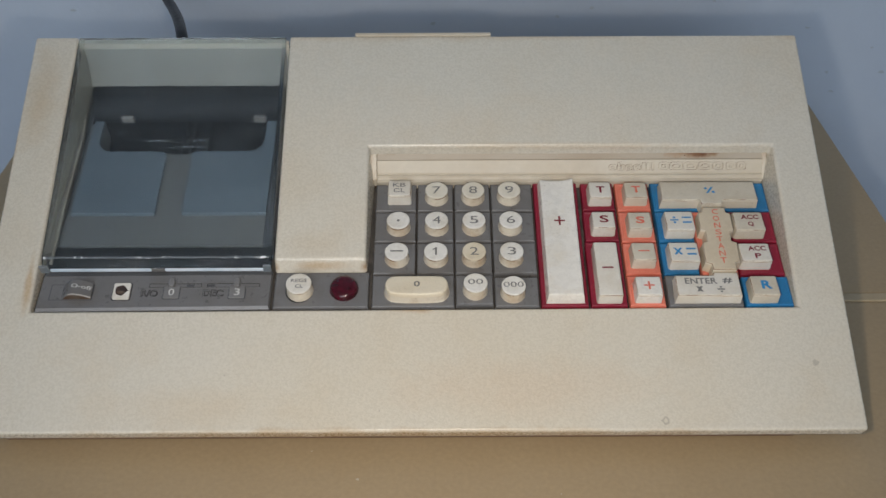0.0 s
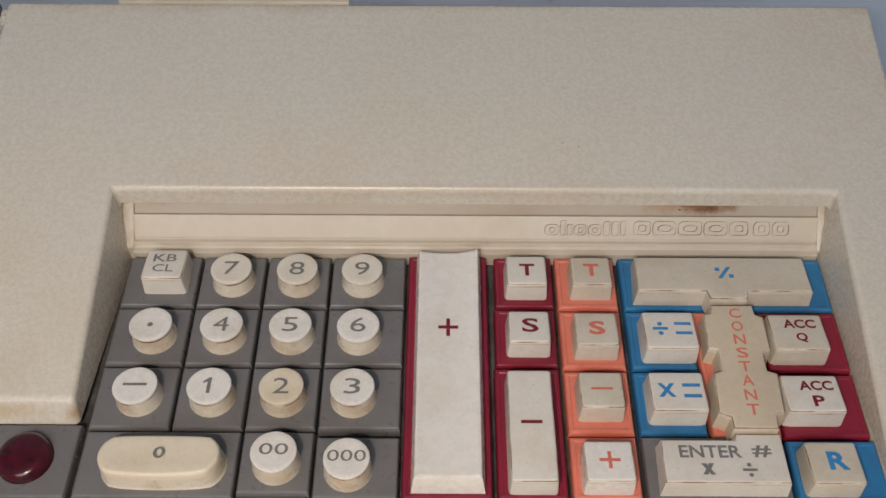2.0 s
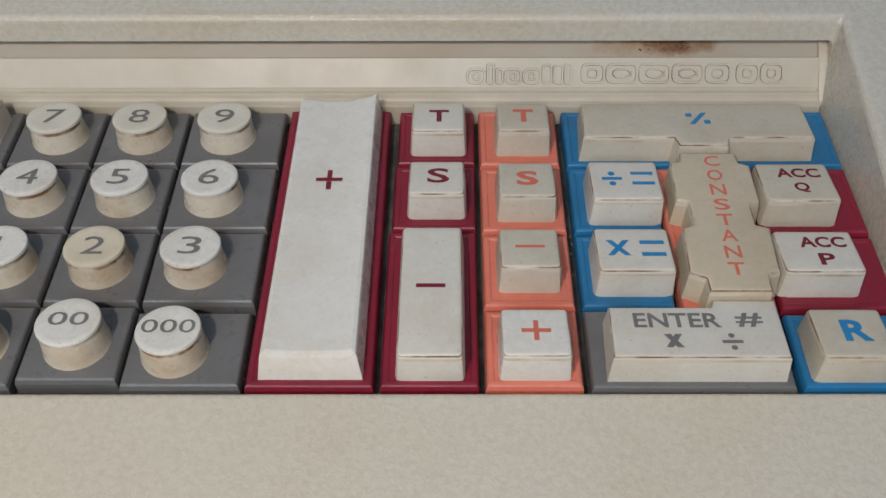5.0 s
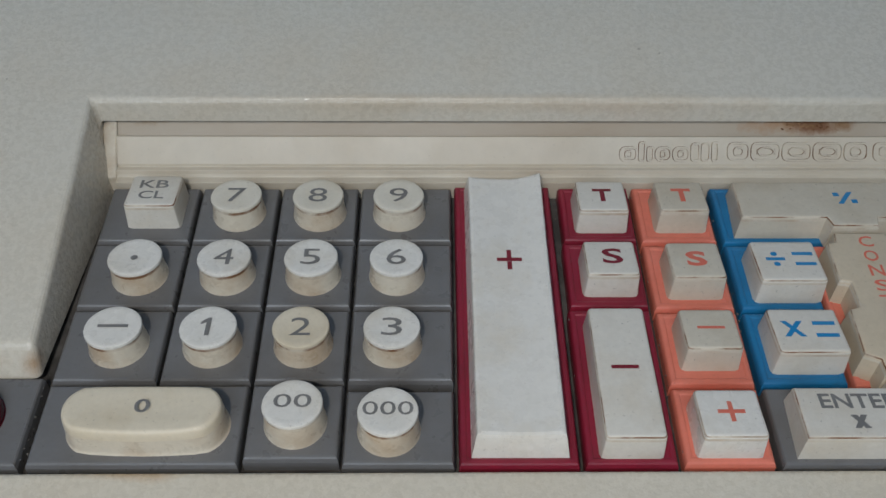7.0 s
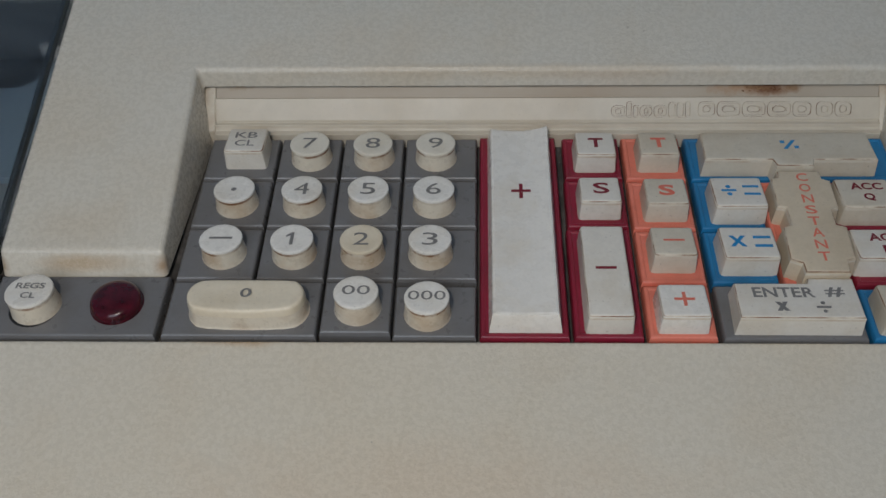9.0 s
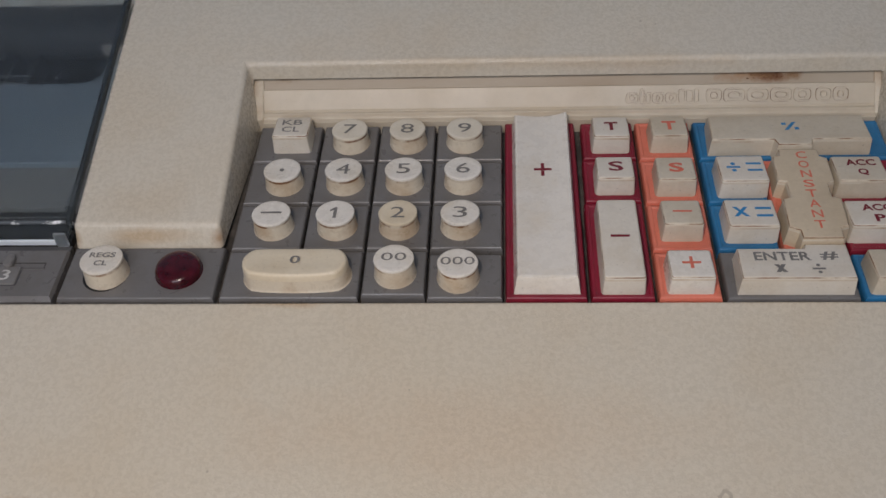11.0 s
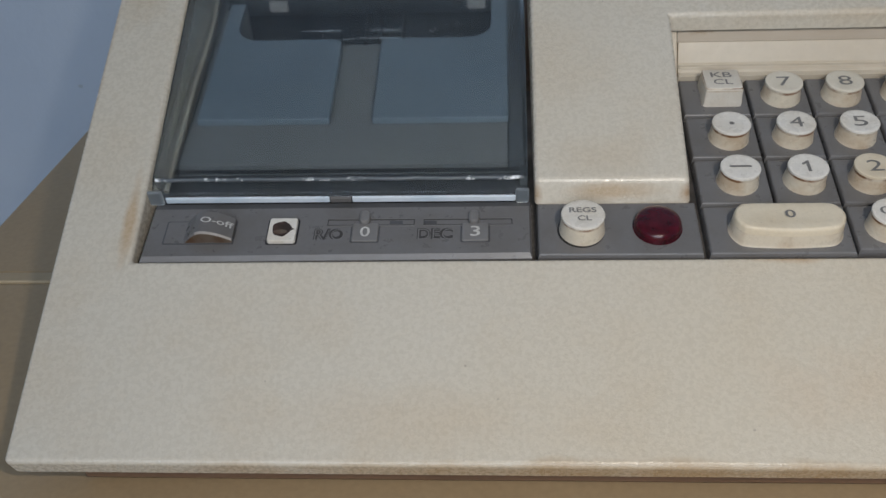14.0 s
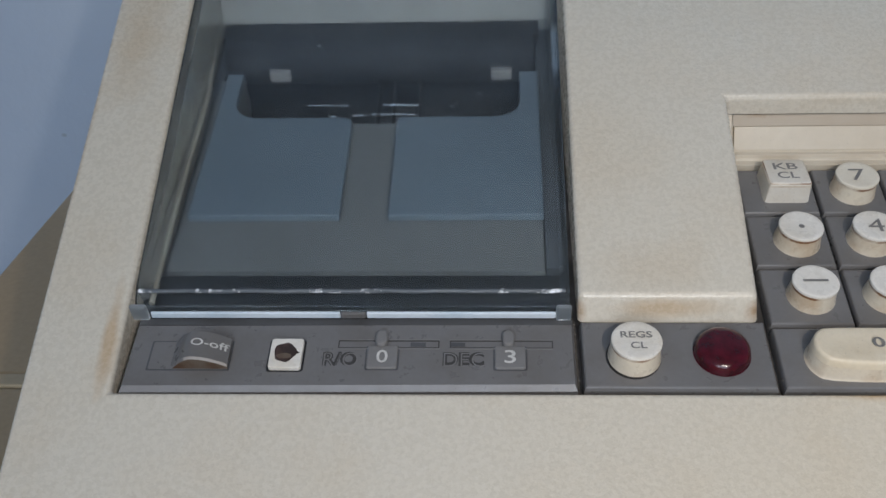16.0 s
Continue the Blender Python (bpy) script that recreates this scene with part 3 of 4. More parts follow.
def round_cap(cx, cy, r, hf, mat, tile, slope=0.08, stretch=0.0):
    n = 36
    dip = lambda x: 0.8 * ((x - cx) / (r + stretch)) ** 2 - 0.35 if stretch else 0.0

    def ring(rad, dz, flat=None):
        out = []
        for k in range(n):
            a = 2 * math.pi * k / n
            x, y = cx + rad * math.cos(a), cy + rad * math.sin(a)
            if stretch:
                x += stretch * max(-1.0, min(1.0, 2.4 * math.cos(a)))
            out.append((x, y, flat if flat is not None else hf - slope * (y - cy + r) + dz + dip(x)))
        return out
    if stretch:
        rings = [ring(r + 0.85, 0, -0.05), ring(r + 0.62, 0, 0.2), ring(r + 0.45, 0, 0.8), ring(r + 0.22, -2.6), ring(r + 0.10, -1.3), ring(r, -0.75), ring(r - 0.18, -0.34), ring(r - 0.48, -0.10), ring(r - 0.95, 0.0), ring(r * 0.45, -0.25)]
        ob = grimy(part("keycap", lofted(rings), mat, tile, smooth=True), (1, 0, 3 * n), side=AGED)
    else:
        rings = [ring(r + 0.42, 0, -0.05), ring(r + 0.36, 0, 0.14), ring(r + 0.27, 0, 0.55), ring(r + 0.16, 0, 1.4), ring(r - 0.08, -2.6), ring(r - 0.18, -1.85), ring(r - 0.26, -1.45), ring(r - 0.30, -1.12), ring(r - 0.24, -1.0),
                 ring(r + 0.02, -0.88), ring(r + 0.07, -0.48), ring(r - 0.06, -0.16), ring(r - 0.40, -0.02), ring(r - 1.2, -0.07), ring(r * 0.4, -0.2)]
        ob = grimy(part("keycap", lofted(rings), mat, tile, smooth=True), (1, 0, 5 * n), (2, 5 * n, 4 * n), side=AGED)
    return ob, lambda x, y: hf - slope * (y - cy + r) - 0.12 + max(dip(x), 0.25 if stretch else 0.0)


FONT_CACHE = {}


def letters(text, bold):
    """Outline of a text as a flat mesh, centred on its own middle; millimetres."""
    key = (text, bold)
    if key not in FONT_CACHE:
        curve = bpy.data.curves.new("text", "FONT")
        curve.body, curve.align_x, curve.resolution_u, curve.offset = text, "CENTER", 3, bold
        ob = new("text", curve)
        bpy.context.view_layer.update()
        mesh = bpy.data.meshes.new_from_object(ob)
        bpy.data.objects.remove(ob)
        bm = bmesh.new()
        bm.from_mesh(mesh)
        co = [v.co.copy() for v in bm.verts]
        x0, x1, y0, y1 = min(c.x for c in co), max(c.x for c in co), min(c.y for c in co), max(c.y for c in co)
        FONT_CACHE[key] = ([((c.x - (x0 + x1) / 2), (c.y - (y0 + y1) / 2)) for c in co], [[v.index for v in f.verts] for f in bm.faces], y1 - y0, x1 - x0)
        bm.free()
    co, faces, tall, wide = FONT_CACHE[key]
    return co, faces, tall, wide


def legend(items, h, mat, tile, lift=0.07, label="", bold=0.012):
    """Printed marks on a key: (text or bars, x, y, height, width or None)."""
    bm = bmesh.new()
    for what, cx, cy, tall, wide in items:
        if what == "bar":
            vs = [bm.verts.new((x, y, h(x, y) + lift)) for x, y in ((cx - wide / 2, cy - tall / 2), (cx + wide / 2, cy - tall / 2), (cx + wide / 2, cy + tall / 2), (cx - wide / 2, cy + tall / 2))]
            bm.faces.new(vs)
        elif what == "one":
            shape = ((-0.09, -0.5), (0.10, -0.5), (0.10, 0.5), (-0.03, 0.5), (-0.32, 0.27), (-0.32, 0.12), (-0.09, 0.24))
            bm.faces.new([bm.verts.new((cx + tall * x, cy + tall * y, h(cx + tall * x, cy + tall * y) + lift)) for x, y in shape])
        elif what in ("slash", "backslash"):
            flip, half = (1 if what == "slash" else -1), 0.62
            shape = ((-wide / 2, -tall / 2), (-wide / 2 + 2 * half, -tall / 2), (wide / 2, tall / 2), (wide / 2 - 2 * half, tall / 2))
            up = lift + (0.01 if flip > 0 else 0.0)
            bm.faces.new([bm.verts.new((cx + flip * x, cy + y, h(cx + flip * x, cy + y) + up)) for x, y in shape][::flip])
        elif what == "square":
            bm.faces.new([bm.verts.new((cx + x, cy + y, h(cx + x, cy + y) + lift)) for x, y in ((-wide / 2, -tall / 2), (wide / 2, -tall / 2), (wide / 2, tall / 2), (-wide / 2, tall / 2))])
        elif what == "dot":
            vs = [bm.verts.new((cx + tall / 2 * math.cos(a), cy + tall / 2 * math.sin(a), h(cx, cy + tall / 2 * math.sin(a)) + lift)) for a in (2 * math.pi * k / 12 for k in range(12))]
            bm.faces.new(vs)
        else:
            co, faces, t0, w0 = letters(what, bold)
            sy = tall / t0
            sx = wide / w0 if wide else sy * 1.15
            vs = [bm.verts.new((cx + x * sx, cy + y * sy, h(cx + x * sx, cy + y * sy) + lift)) for x, y in co]
            for f in faces:
                try:
                    bm.faces.new([vs[i] for i in f])
                except ValueError:
                    pass
    ob = part("legend", bm, mat, tile, label)
    return ob


def plus(cx, cy, tall, wide, thick):
    return [("bar", cx, cy, thick, wide), ("bar", cx, cy + (tall + thick) / 4, (tall - thick) / 2, thick), ("bar", cx, cy - (tall + thick) / 4, (tall - thick) / 2, thick)]


def divide(cx, cy, s, thick):
    return [("bar", cx, cy, thick, s), ("dot", cx, cy + s * 0.40, thick * 1.5, 0), ("dot", cx, cy - s * 0.40, thick * 1.5, 0)]


def equals(cx, cy, w, gap, thick):
    return [("bar", cx, cy + gap / 2, thick, w), ("bar", cx, cy - gap / 2, thick, w)]


GX = (-36.0, -14.5, 4.4, 23.2, 45.1)
GY = (43.7, 25.1, 5.7, -13.7, -32.8)
G = 0.35


def digit_keys():
    names = [["KB", "7", "8", "9"], [".", "4", "5", "6"], ["-", "1", "2", "3"]]
    cxs, cys = (-23.6, -4.4, 14.3, 32.7), (34.3, 15.0, -4.6)
    for r in range(3):
        for c in range(4):
            tile = base_tile("key", rect(GX[c] + G, GX[c + 1] - G, GY[r + 1] + G + 0.16, GY[r] - G - 0.06), GREY, "")
            what, cx, cy = names[r][c], cxs[c] - (0.4 if r == 2 else 0.0), cys[r] + (0.3 if r == 2 else 0.0)
            if what == "KB":
                tile["label"] = "square white KB CL key on a grey skirt"
                _, h = cap_of(rounded(-29.2, -17.6, 30.0, 41.4, 0.9, 2), 7.0, OFFWHITE_KEY, tile)
                legend([("KB", -23.5, 37.9, 2.9, 6.6), ("CL", -23.5, 33.9, 2.9, 5.8)], h, INK_GREY, tile)
                continue
            mat = CREAM_KEY if what == "2" else PALE_KEY if what in "789" else WHITE_KEY
            _, h = round_cap(cx, cy + 0.3, 5.75, 6.45, mat, tile)
            if what == ".":
                tile["label"] = "round white decimal point key on a grey skirt"
                legend([("dot", cx, cy, 1.5, 0)], h, INK_GREY, tile)
            elif what == "-":
                tile["label"] = "round white change-sign key on a grey skirt"
                legend([("bar", cx, cy + 0.5, 0.8, 6.2)], h, INK_GREY, tile)
            else:
                tile["label"] = "round %s %s key on a grey skirt" % ("yellowed" if what == "2" else "white", what)
                legend([("one" if what == "1" else what, cx, cy + 0.3, 4.9, 4.2)], h, INK_GREY, tile, bold=0.0)
    zero = base_tile("key", rect(GX[0] + G, GX[2] - G, GY[4] + G, GY[3] - G), GREY, "wide yellowed 0 key on a grey skirt")
    _, h = round_cap(-14.0, -24.0, 5.75, 7.0, CREAM_KEY, zero, stretch=9.2)
    legend([("0", -13.9, -23.7, 3.2, 2.9)], h, INK_GREY, zero)
    # the double zero stands a little back, the triple zero a little forward
    for c, text, w, shift in ((2, "00", 7.2, 0.3), (3, "000", 9.6, -1.4)):
        tile = base_tile("key", rect(GX[c] + G, GX[c + 1] - G, GY[4] + G + max(0.0, 4.2 * shift), GY[3] - G + min(0.0, shift)), GREY, "round white %s key on a grey skirt" % ("double zero" if c == 2 else "triple zero"))
        cx = 14.1 if c == 2 else 32.2
        _, h = round_cap(cx, -23.3 + shift, 5.75, 7.0, WHITE_KEY, tile)
        legend([(text, cx, -22.7 + shift, 3.2, w)], h, INK_GREY, tile, bold=0.0)


def function_keys():
    def square(x0, x1, y0, y1, mat, label, cx0, cx1, cy0, cy1, cap=OFFWHITE_KEY, hf=6.7):
        tile = base_tile("key", rect(x0 + G, x1 - G, y0 + G, y1 - G), mat, label)
        ob, h = cap_of(rounded(cx0, cx1, cy0, cy1, 0.8, 2), hf, cap, tile)
        return tile, h

    # plus bar, dished along its width
    tile = base_tile("key", rect(45.6, 68.3, -32.6, 43.9), MAROON, "long white plus bar on a maroon skirt")
    front, rear = -30.1, 41.6
    n = 10
    rings = []
    def bar_h(u, y):
        v = (y - front) / (rear - front)
        return 5.9 - 0.5 * v - 0.55 * (1 - (2 * u - 1) ** 2) + (1.5 * v ** 3 if u > 0.5 else 0.2 * v) * (2 * u - 1) ** 2
    for ins, dz, flat in ((-0.8, 0, -0.2), (0.0, -0.9, None), (0.25, -0.25, None), (0.9, 0.0, None)):
        ring = []
        x0, x1, y0, y1 = 48.7 + ins, 65.6 - ins, front + ins + (0.0 if flat is not None else 0.45), rear - ins
        for k in range(n):
            ring.append((x0 + (x1 - x0) * k / n, y0))
        for k in range(n):
            ring.append((x1, y0 + (y1 - y0) * k / n))
        for k in range(n):
            ring.append((x1 - (x1 - x0) * k / n, y1))
        for k in range(n):
            ring.append((x0, y1 - (y1 - y0) * k / n))
        rings.append([(x, y, flat if flat is not None else bar_h((x - 48.9) / 16.7, y) + dz) for x, y in ring])
    bm = lofted(rings, close=False)
    x0, x1, y0, y1 = 49.6, 64.7, front + 1.35, rear - 0.9
    grid = [[bm.verts.new((x0 + (x1 - x0) * i / n, y0 + (y1 - y0) * j / n, bar_h((x0 + (x1 - x0) * i / n - 48.9) / 16.7, y0 + (y1 - y0) * j / n))) for i in range(n + 1)] for j in range(n + 1)]
    for j in range(n):
        for i in range(n):
            bm.faces.new((grid[j][i], grid[j][i + 1], grid[j + 1][i + 1], grid[j + 1][i]))
    bmesh.ops.remove_doubles(bm, verts=bm.verts, dist=0.001)
    part("keycap", bm, WHITE_KEY, tile)
    legend(plus(57.1, 15.1, 5.8, 5.4, 1.0), lambda x, y: bar_h((x - 48.9) / 16.7, y), INK_RED, tile, 0.12)

    # dark red column
    tile, h = square(70.0, 87.4, 25.4, 43.8, MAROON, "white total key with a dark red T on a maroon skirt", 73.5, 84.8, 28.7, 39.9)
    legend([("T", 79.3, 34.3, 4.6, 4.3)], h, INK_RED, tile, bold=0.03)
    tile, h = square(69.6, 87.3, 5.8, 25.3, MAROON, "white subtotal key with a dark red S on a maroon skirt", 73.4, 84.6, 9.4, 20.5)
    legend([("S", 79.3, 15.3, 4.9, 4.5)], h, INK_RED, tile, bold=0.02)
    tile = base_tile("key", rect(69.4, 86.9, -32.5, 5.4), MAROON, "tall white minus key on a maroon skirt")
    _, h = cap_of(rounded(72.5, 84.0, -30.8, 1.6, 0.8, 2), 6.6, OFFWHITE_KEY, tile, slope=0.04)
    legend([("bar", 78.2, -14.2, 0.95, 5.4)], h, INK_RED, tile)
    # coral column
    for y0, y1, cx0, cy0, cx1, cy1, text, w in ((25.0, 43.8, 91.8, 28.7, 103.0, 39.6, "T", "total"), (5.2, 24.8, 91.5, 8.6, 102.9, 20.1, "S", "subtotal"),
                                                (-14.5, 5.0, 91.1, -10.3, 102.4, 1.0, "-", "minus"), (-32.8, -14.7, 90.7, -30.7, 102.8, -19.1, "+", "plus")):
        tile, h = square(87.7, 105.6, y0, y1, ORANGE, "off-white %s key on a coral skirt" % w, cx0, cx1, cy0, cy1, cap=WHITE_KEY if text == "+" else BEIGE_KEY)
        cx, cy = (cx0 + cx1) / 2 + 0.1, (cy0 + cy1) / 2 + 0.2
        marks = [(text, cx, cy, 4.8, 4.4)] if text in "TS" else [("bar", cx, cy, 0.75, 5.6)] if text == "-" else plus(cx, cy, 4.9, 5.2, 0.9)
        legend(marks, h, INK_CORAL, tile, bold=0.035)
    # blue keys
    tile = base_tile("key", rect(106.3 + G, 165.6, 24.7 + G, 43.8 - G), BLUE, "wide off-white percent key on a blue skirt")
    pts = [(109.8, 27.1), (128.9, 27.1), (129.6, 24.2), (139.8, 24.2), (140.6, 27.1), (158.6, 27.1), (158.8, 40.3), (110.6, 40.3)]
    _, h = cap_of(pts, 6.6, BEIGE_KEY, tile)
    legend([("slash", 135.1, 34.0, 4.4, 4.4), ("square", 133.3, 35.3, 1.35, 1.35), ("square", 136.9, 32.7, 1.35, 1.35)], h, INK_BLUE, tile)
    tile, h = square(106.3, 124.9, 5.1, 24.8, BLUE, "white divide-equals key on a blue skirt", 110.0, 124.1, 7.7, 20.6)
    legend(divide(114.4, 14.5, 4.1, 0.95) + equals(120.6, 14.6, 4.5, 3.3, 1.0), h, INK_BLUE, tile)
    tile, h = square(106.2, 124.4, -14.5, 4.9, BLUE, "white multiply-equals key on a blue skirt", 109.3, 123.6, -11.2, 1.2)
    legend([("slash", 113.5, -4.8, 4.4, 4.5), ("backslash", 113.5, -4.8, 4.4, 4.5)] + equals(120.0, -4.9, 4.6, 3.4, 1.05), h, INK_BLUE, tile)
    tile, h = square(143.2, 166.6, -32.9, -15.4, BLUE, "off-white R key on a blue skirt", 145.6, 158.4, -31.0, -19.0, cap=BEIGE_KEY)
    legend([("R", 152.8, -24.6, 5.2, 5.0)], h, INK_BLUE, tile, bold=0.035)
    # interlocking constant key on a coral skirt
    tile = base_tile("key", rect(125.1, 143.0, -14.8, 24.4), ORANGE, "cross-shaped cream CONSTANT key on a coral skirt")
    pts = [(128.7, -16.2), (140.0, -16.2), (140.2, -11.9), (142.5, -11.3), (143.1, 0.2), (140.6, 1.1), (140.6, 6.8), (142.7, 7.7), (143.0, 18.4), (140.9, 19.3), (140.7, 22.4), (129.2, 22.4), (128.8, 19.6), (126.9, 19.3), (126.3, 7.9), (128.6, 7.4), (128.7, 1.0), (126.3, 0.1), (125.7, -11.7), (128.6, -13.0)]
    _, h = cap_of(pts, 6.9, TAN_KEY, tile, slope=0.02)
    legend([(ch, 135.3 - 0.11 * k, 19.5 - 4.33 * k, 3.2, 3.1) for k, ch in enumerate("CONSTANT")], h, INK_CORAL, tile)
    # enter key
    tile = base_tile("key", rect(106.2 + G, 142.8 - G, -32.7, -14.9), GREY, "large off-white ENTER key on a grey skirt")
    pts = [(109.7, -30.9), (140.2, -30.9), (140.6, -16.7), (129.2, -16.7), (128.6, -18.5), (110.2, -18.5)]
    _, h = cap_of(pts, 6.6, OFFWHITE_KEY, tile)
    legend([("ENTER", 121.9, -22.1, 3.6, 15.4), ("#", 134.6, -22.0, 3.5, 4.8), ("slash", 120.6, -27.1, 3.2, 3.2), ("backslash", 120.6, -27.1, 3.2, 3.2)] + divide(130.7, -27.3, 3.6, 0.75), h, INK_GREY, tile, bold=0.022)
    for text, y0, y1, cx0, cx1, cy0, cy1, dy in (("Q", 4.8, 24.7, 144.2, 158.9, 7.4, 19.9, 0.5), ("P", -15.1, 4.4, 143.6, 158.5, -11.3, 0.4, 0.0)):
        tile, h = square(143.2, 166.0, y0, y1, MAROON, "off-white ACC %s key on a maroon skirt" % text, cx0, cx1, cy0, cy1, cap=BEIGE_KEY if text == "Q" else OFFWHITE_KEY)
        legend([("ACC", 152.3, cy1 - 3.5, 3.1, 8.8), (text, 152.0, cy1 - 8.35, 3.3, 3.0)], h, INK_RED, tile, bold=0.03)


digit_keys()
function_keys()


def lint():
    """Pale dust caught in the gaps between the keys."""
    rng = random.Random(11)
    bm = bmesh.new()
    spans = [(x, -31.0, 43.0) for x in (-35.9, 5.3, 23.8, 45.4, 69.5, 88.1, 105.9)] + [(-13.9, -12.0, 43.0), (124.2, -12.0, 24.0), (-37.3, -31.0, -10.0), (-84.2, -31.0, -12.0)]
    for x, y0, y1 in spans:
        for k in range(17):
            y = y0 + (y1 - y0) * rng.random()
            r = rng.uniform(0.08, 0.26)
            cx = x + rng.uniform(-0.35, 0.35)
            z = rng.uniform(-2.6, -0.5)
            bm.faces.new([bm.verts.new((cx + r * rng.uniform(0.5, 1.0) * math.cos(a), y + r * rng.uniform(0.6, 1.8) * math.sin(a), z)) for a in (0.3, 1.6, 2.9, 4.2, 5.4)])
    tagged(part("lint", bm, LINT, machine, "pale lint between the keys"), kind="stuff")


lint()


# ---------------------------------------------------------------- control strip, clear key, lamp
def strip():
    low, high = [(-196.0, -33.7), (-84.5, -32.8), (-84.5, -13.2), (-196.0, -13.6)], [(-195.2, -32.4), (-85.1, -31.5), (-85.1, -13.5), (-195.2, -13.9)]
    bm = lofted([[(x, y, -6) for x, y in low], [(x, y, -1.1) for x, y in low], [(x, y, 0) for x, y in high]])
    plate = part("control_strip", bm, GREY, machine, "grey control strip with engraved lettering")
    part("rear_lip", box(-195.8, -84.7, -13.0, -10.9, -6, -0.9), GREY_DARK, machine)
    return plate


def controls(plate):
    # rocker switch at one end of its shallow slot
    slot = part("switch_slot", prism(rounded(-190.5, -169.6, -27.9, -18.8, 0.4, 2), -3.0, 0.05), GREY_DARK, plate)
    part("slot_floor", prism(rounded(-190.0, -170.0, -27.5, -19.2, 0.4, 2), -3.0, 0.12), GREY, slot)
    ROCK_L, ROCK_R, ROCK_F, ROCK_B = -184.4, -170.0, -26.8, -19.2

    def arch(x):
        """Height of the rocker: steep on the pressed side, falling slowly to the other."""
        u = max(0.0, min(1.0, (x - ROCK_L) / (ROCK_R - ROCK_L)))
        rise = math.sin(math.pi / 2 * min(1.0, u / 0.42)) ** 1.1
        return 0.1 + 4.6 * rise * (1 - 0.72 * max(0.0, (u - 0.42) / 0.58) ** 1.9)

    bm = bmesh.new()
    nu, nv = 28, 5
    rows = [[bm.verts.new((ROCK_L + (ROCK_R - ROCK_L) * i / nu, ROCK_F + (ROCK_B - ROCK_F) * j / nv, arch(ROCK_L + (ROCK_R - ROCK_L) * i / nu) * (0.93 + 0.07 * j / nv))) for i in range(nu + 1)] for j in range(nv + 1)]
    for a, b in zip(rows, rows[1:]):
        for i in range(nu):
            bm.faces.new((a[i], a[i + 1], b[i + 1], b[i]))
    lip = [bm.verts.new((v.co.x, v.co.y - 0.55, v.co.z - 0.5)) for v in rows[0]]
    for i in range(nu):
        bm.faces.new((rows[0][i], rows[0][i + 1], lip[i + 1], lip[i]))
    for row in (lip, rows[-1]):
        foot = [bm.verts.new((v.co.x, v.co.y, -1.0)) for v in row]
        for i in range(nu):
            bm.faces.new((row[i], row[i + 1], foot[i + 1], foot[i]))
    ends = [rows[j][nu] for j in range(nv + 1)]
    foot = [bm.verts.new((v.co.x, v.co.y, -1.0)) for v in ends]
    for j in range(nv):
        bm.faces.new((ends[j], ends[j + 1], foot[j + 1], foot[j]))
    sw = part("rocker_switch", bm, GREY, plate, "grey rocker switch marked O-off, worn brown at its edge", smooth=True)
    sw.data.materials.append(WORN_GREY)
    sw.data.materials.append(CLIP)
    for k, poly in enumerate(sw.data.polygons):
        row = (k - nu * nv) // nu
        poly.material_index = 2 if row == 0 and k % nu > 7 else 1 if row == 1 else 0
    legend([("O-off", -174.6, -22.5, 2.2, 9.0)], lambda x, y: arch(x), INK_WHITE, sw, 0.10, bold=0.012)
    # white square button with its dark hole
    part("button_rim", prism(rounded(-160.5, -151.3, -28.2, -18.3, 0.8, 2), -1, 0.06), BLACK, plate)
    sq = soft(part("square_button", prism(rounded(-159.9, -151.8, -27.8, -18.8, 0.7, 2), -1, 1.3), WHITE_KEY, plate, "small white square button with a dark worn hole"), 0.0003)
    part("button_hole", prism([(-156.1 + (2.8 + 0.25 * math.sin(3 * a + 1)) * math.cos(a), -23.2 + (2.9 + 0.2 * math.cos(5 * a)) * math.sin(a)) for a in (2 * math.pi * k / 18 for k in range(18))], 1.1, 1.36), DIRT, sq)
    part("key_slot", prism([(-154.4, -24.3), (-152.4, -23.3), (-154.2, -22.0)], 1.1, 1.38), DIRT, sq)
    part("key_plug", prism([(-156.2 + 1.9 * math.cos(a), -24.3 + 0.85 * math.sin(a)) for a in (2 * math.pi * k / 14 for k in range(14))], 1.3, 1.42), WORN_GREY, sq, "worn metal plug in the hole")
    # sliding selectors in their long shallow channel
    for x0, x1 in ((-143.3, -118.0), (-115.4, -89.9)):
        y0, y1 = -20.9, -18.5
        # dark strips draw the shaded groove round each channel
        for edge in ((x0, x1, y0, y0 + 0.30), (x0, x1, y1 - 0.30, y1), (x0, x0 + 0.30, y0 + 0.3, y1 - 0.3), (x1 - 0.30, x1, y0 + 0.3, y1 - 0.3)):
            part("channel_edge", box(*edge, -1.0, 0.06), GROOVE_SHADE, plate)
        part("channel_lip", box(x0, x1, y0 - 0.35, y0 - 0.02, -1.0, 0.16), SLIDER_GREY, plate)
        part("channel_lip", box(x0, x1, y1 + 0.02, y1 + 0.30, -1.0, 0.16), SLIDER_GREY, plate)
    for x0, x1 in ((-125.2, -121.4), (-115.2, -111.6)):
        part("channel_stop", box(x0, x1, -20.4, -19.2, -1.0, 0.12), GREY_DARK, plate)
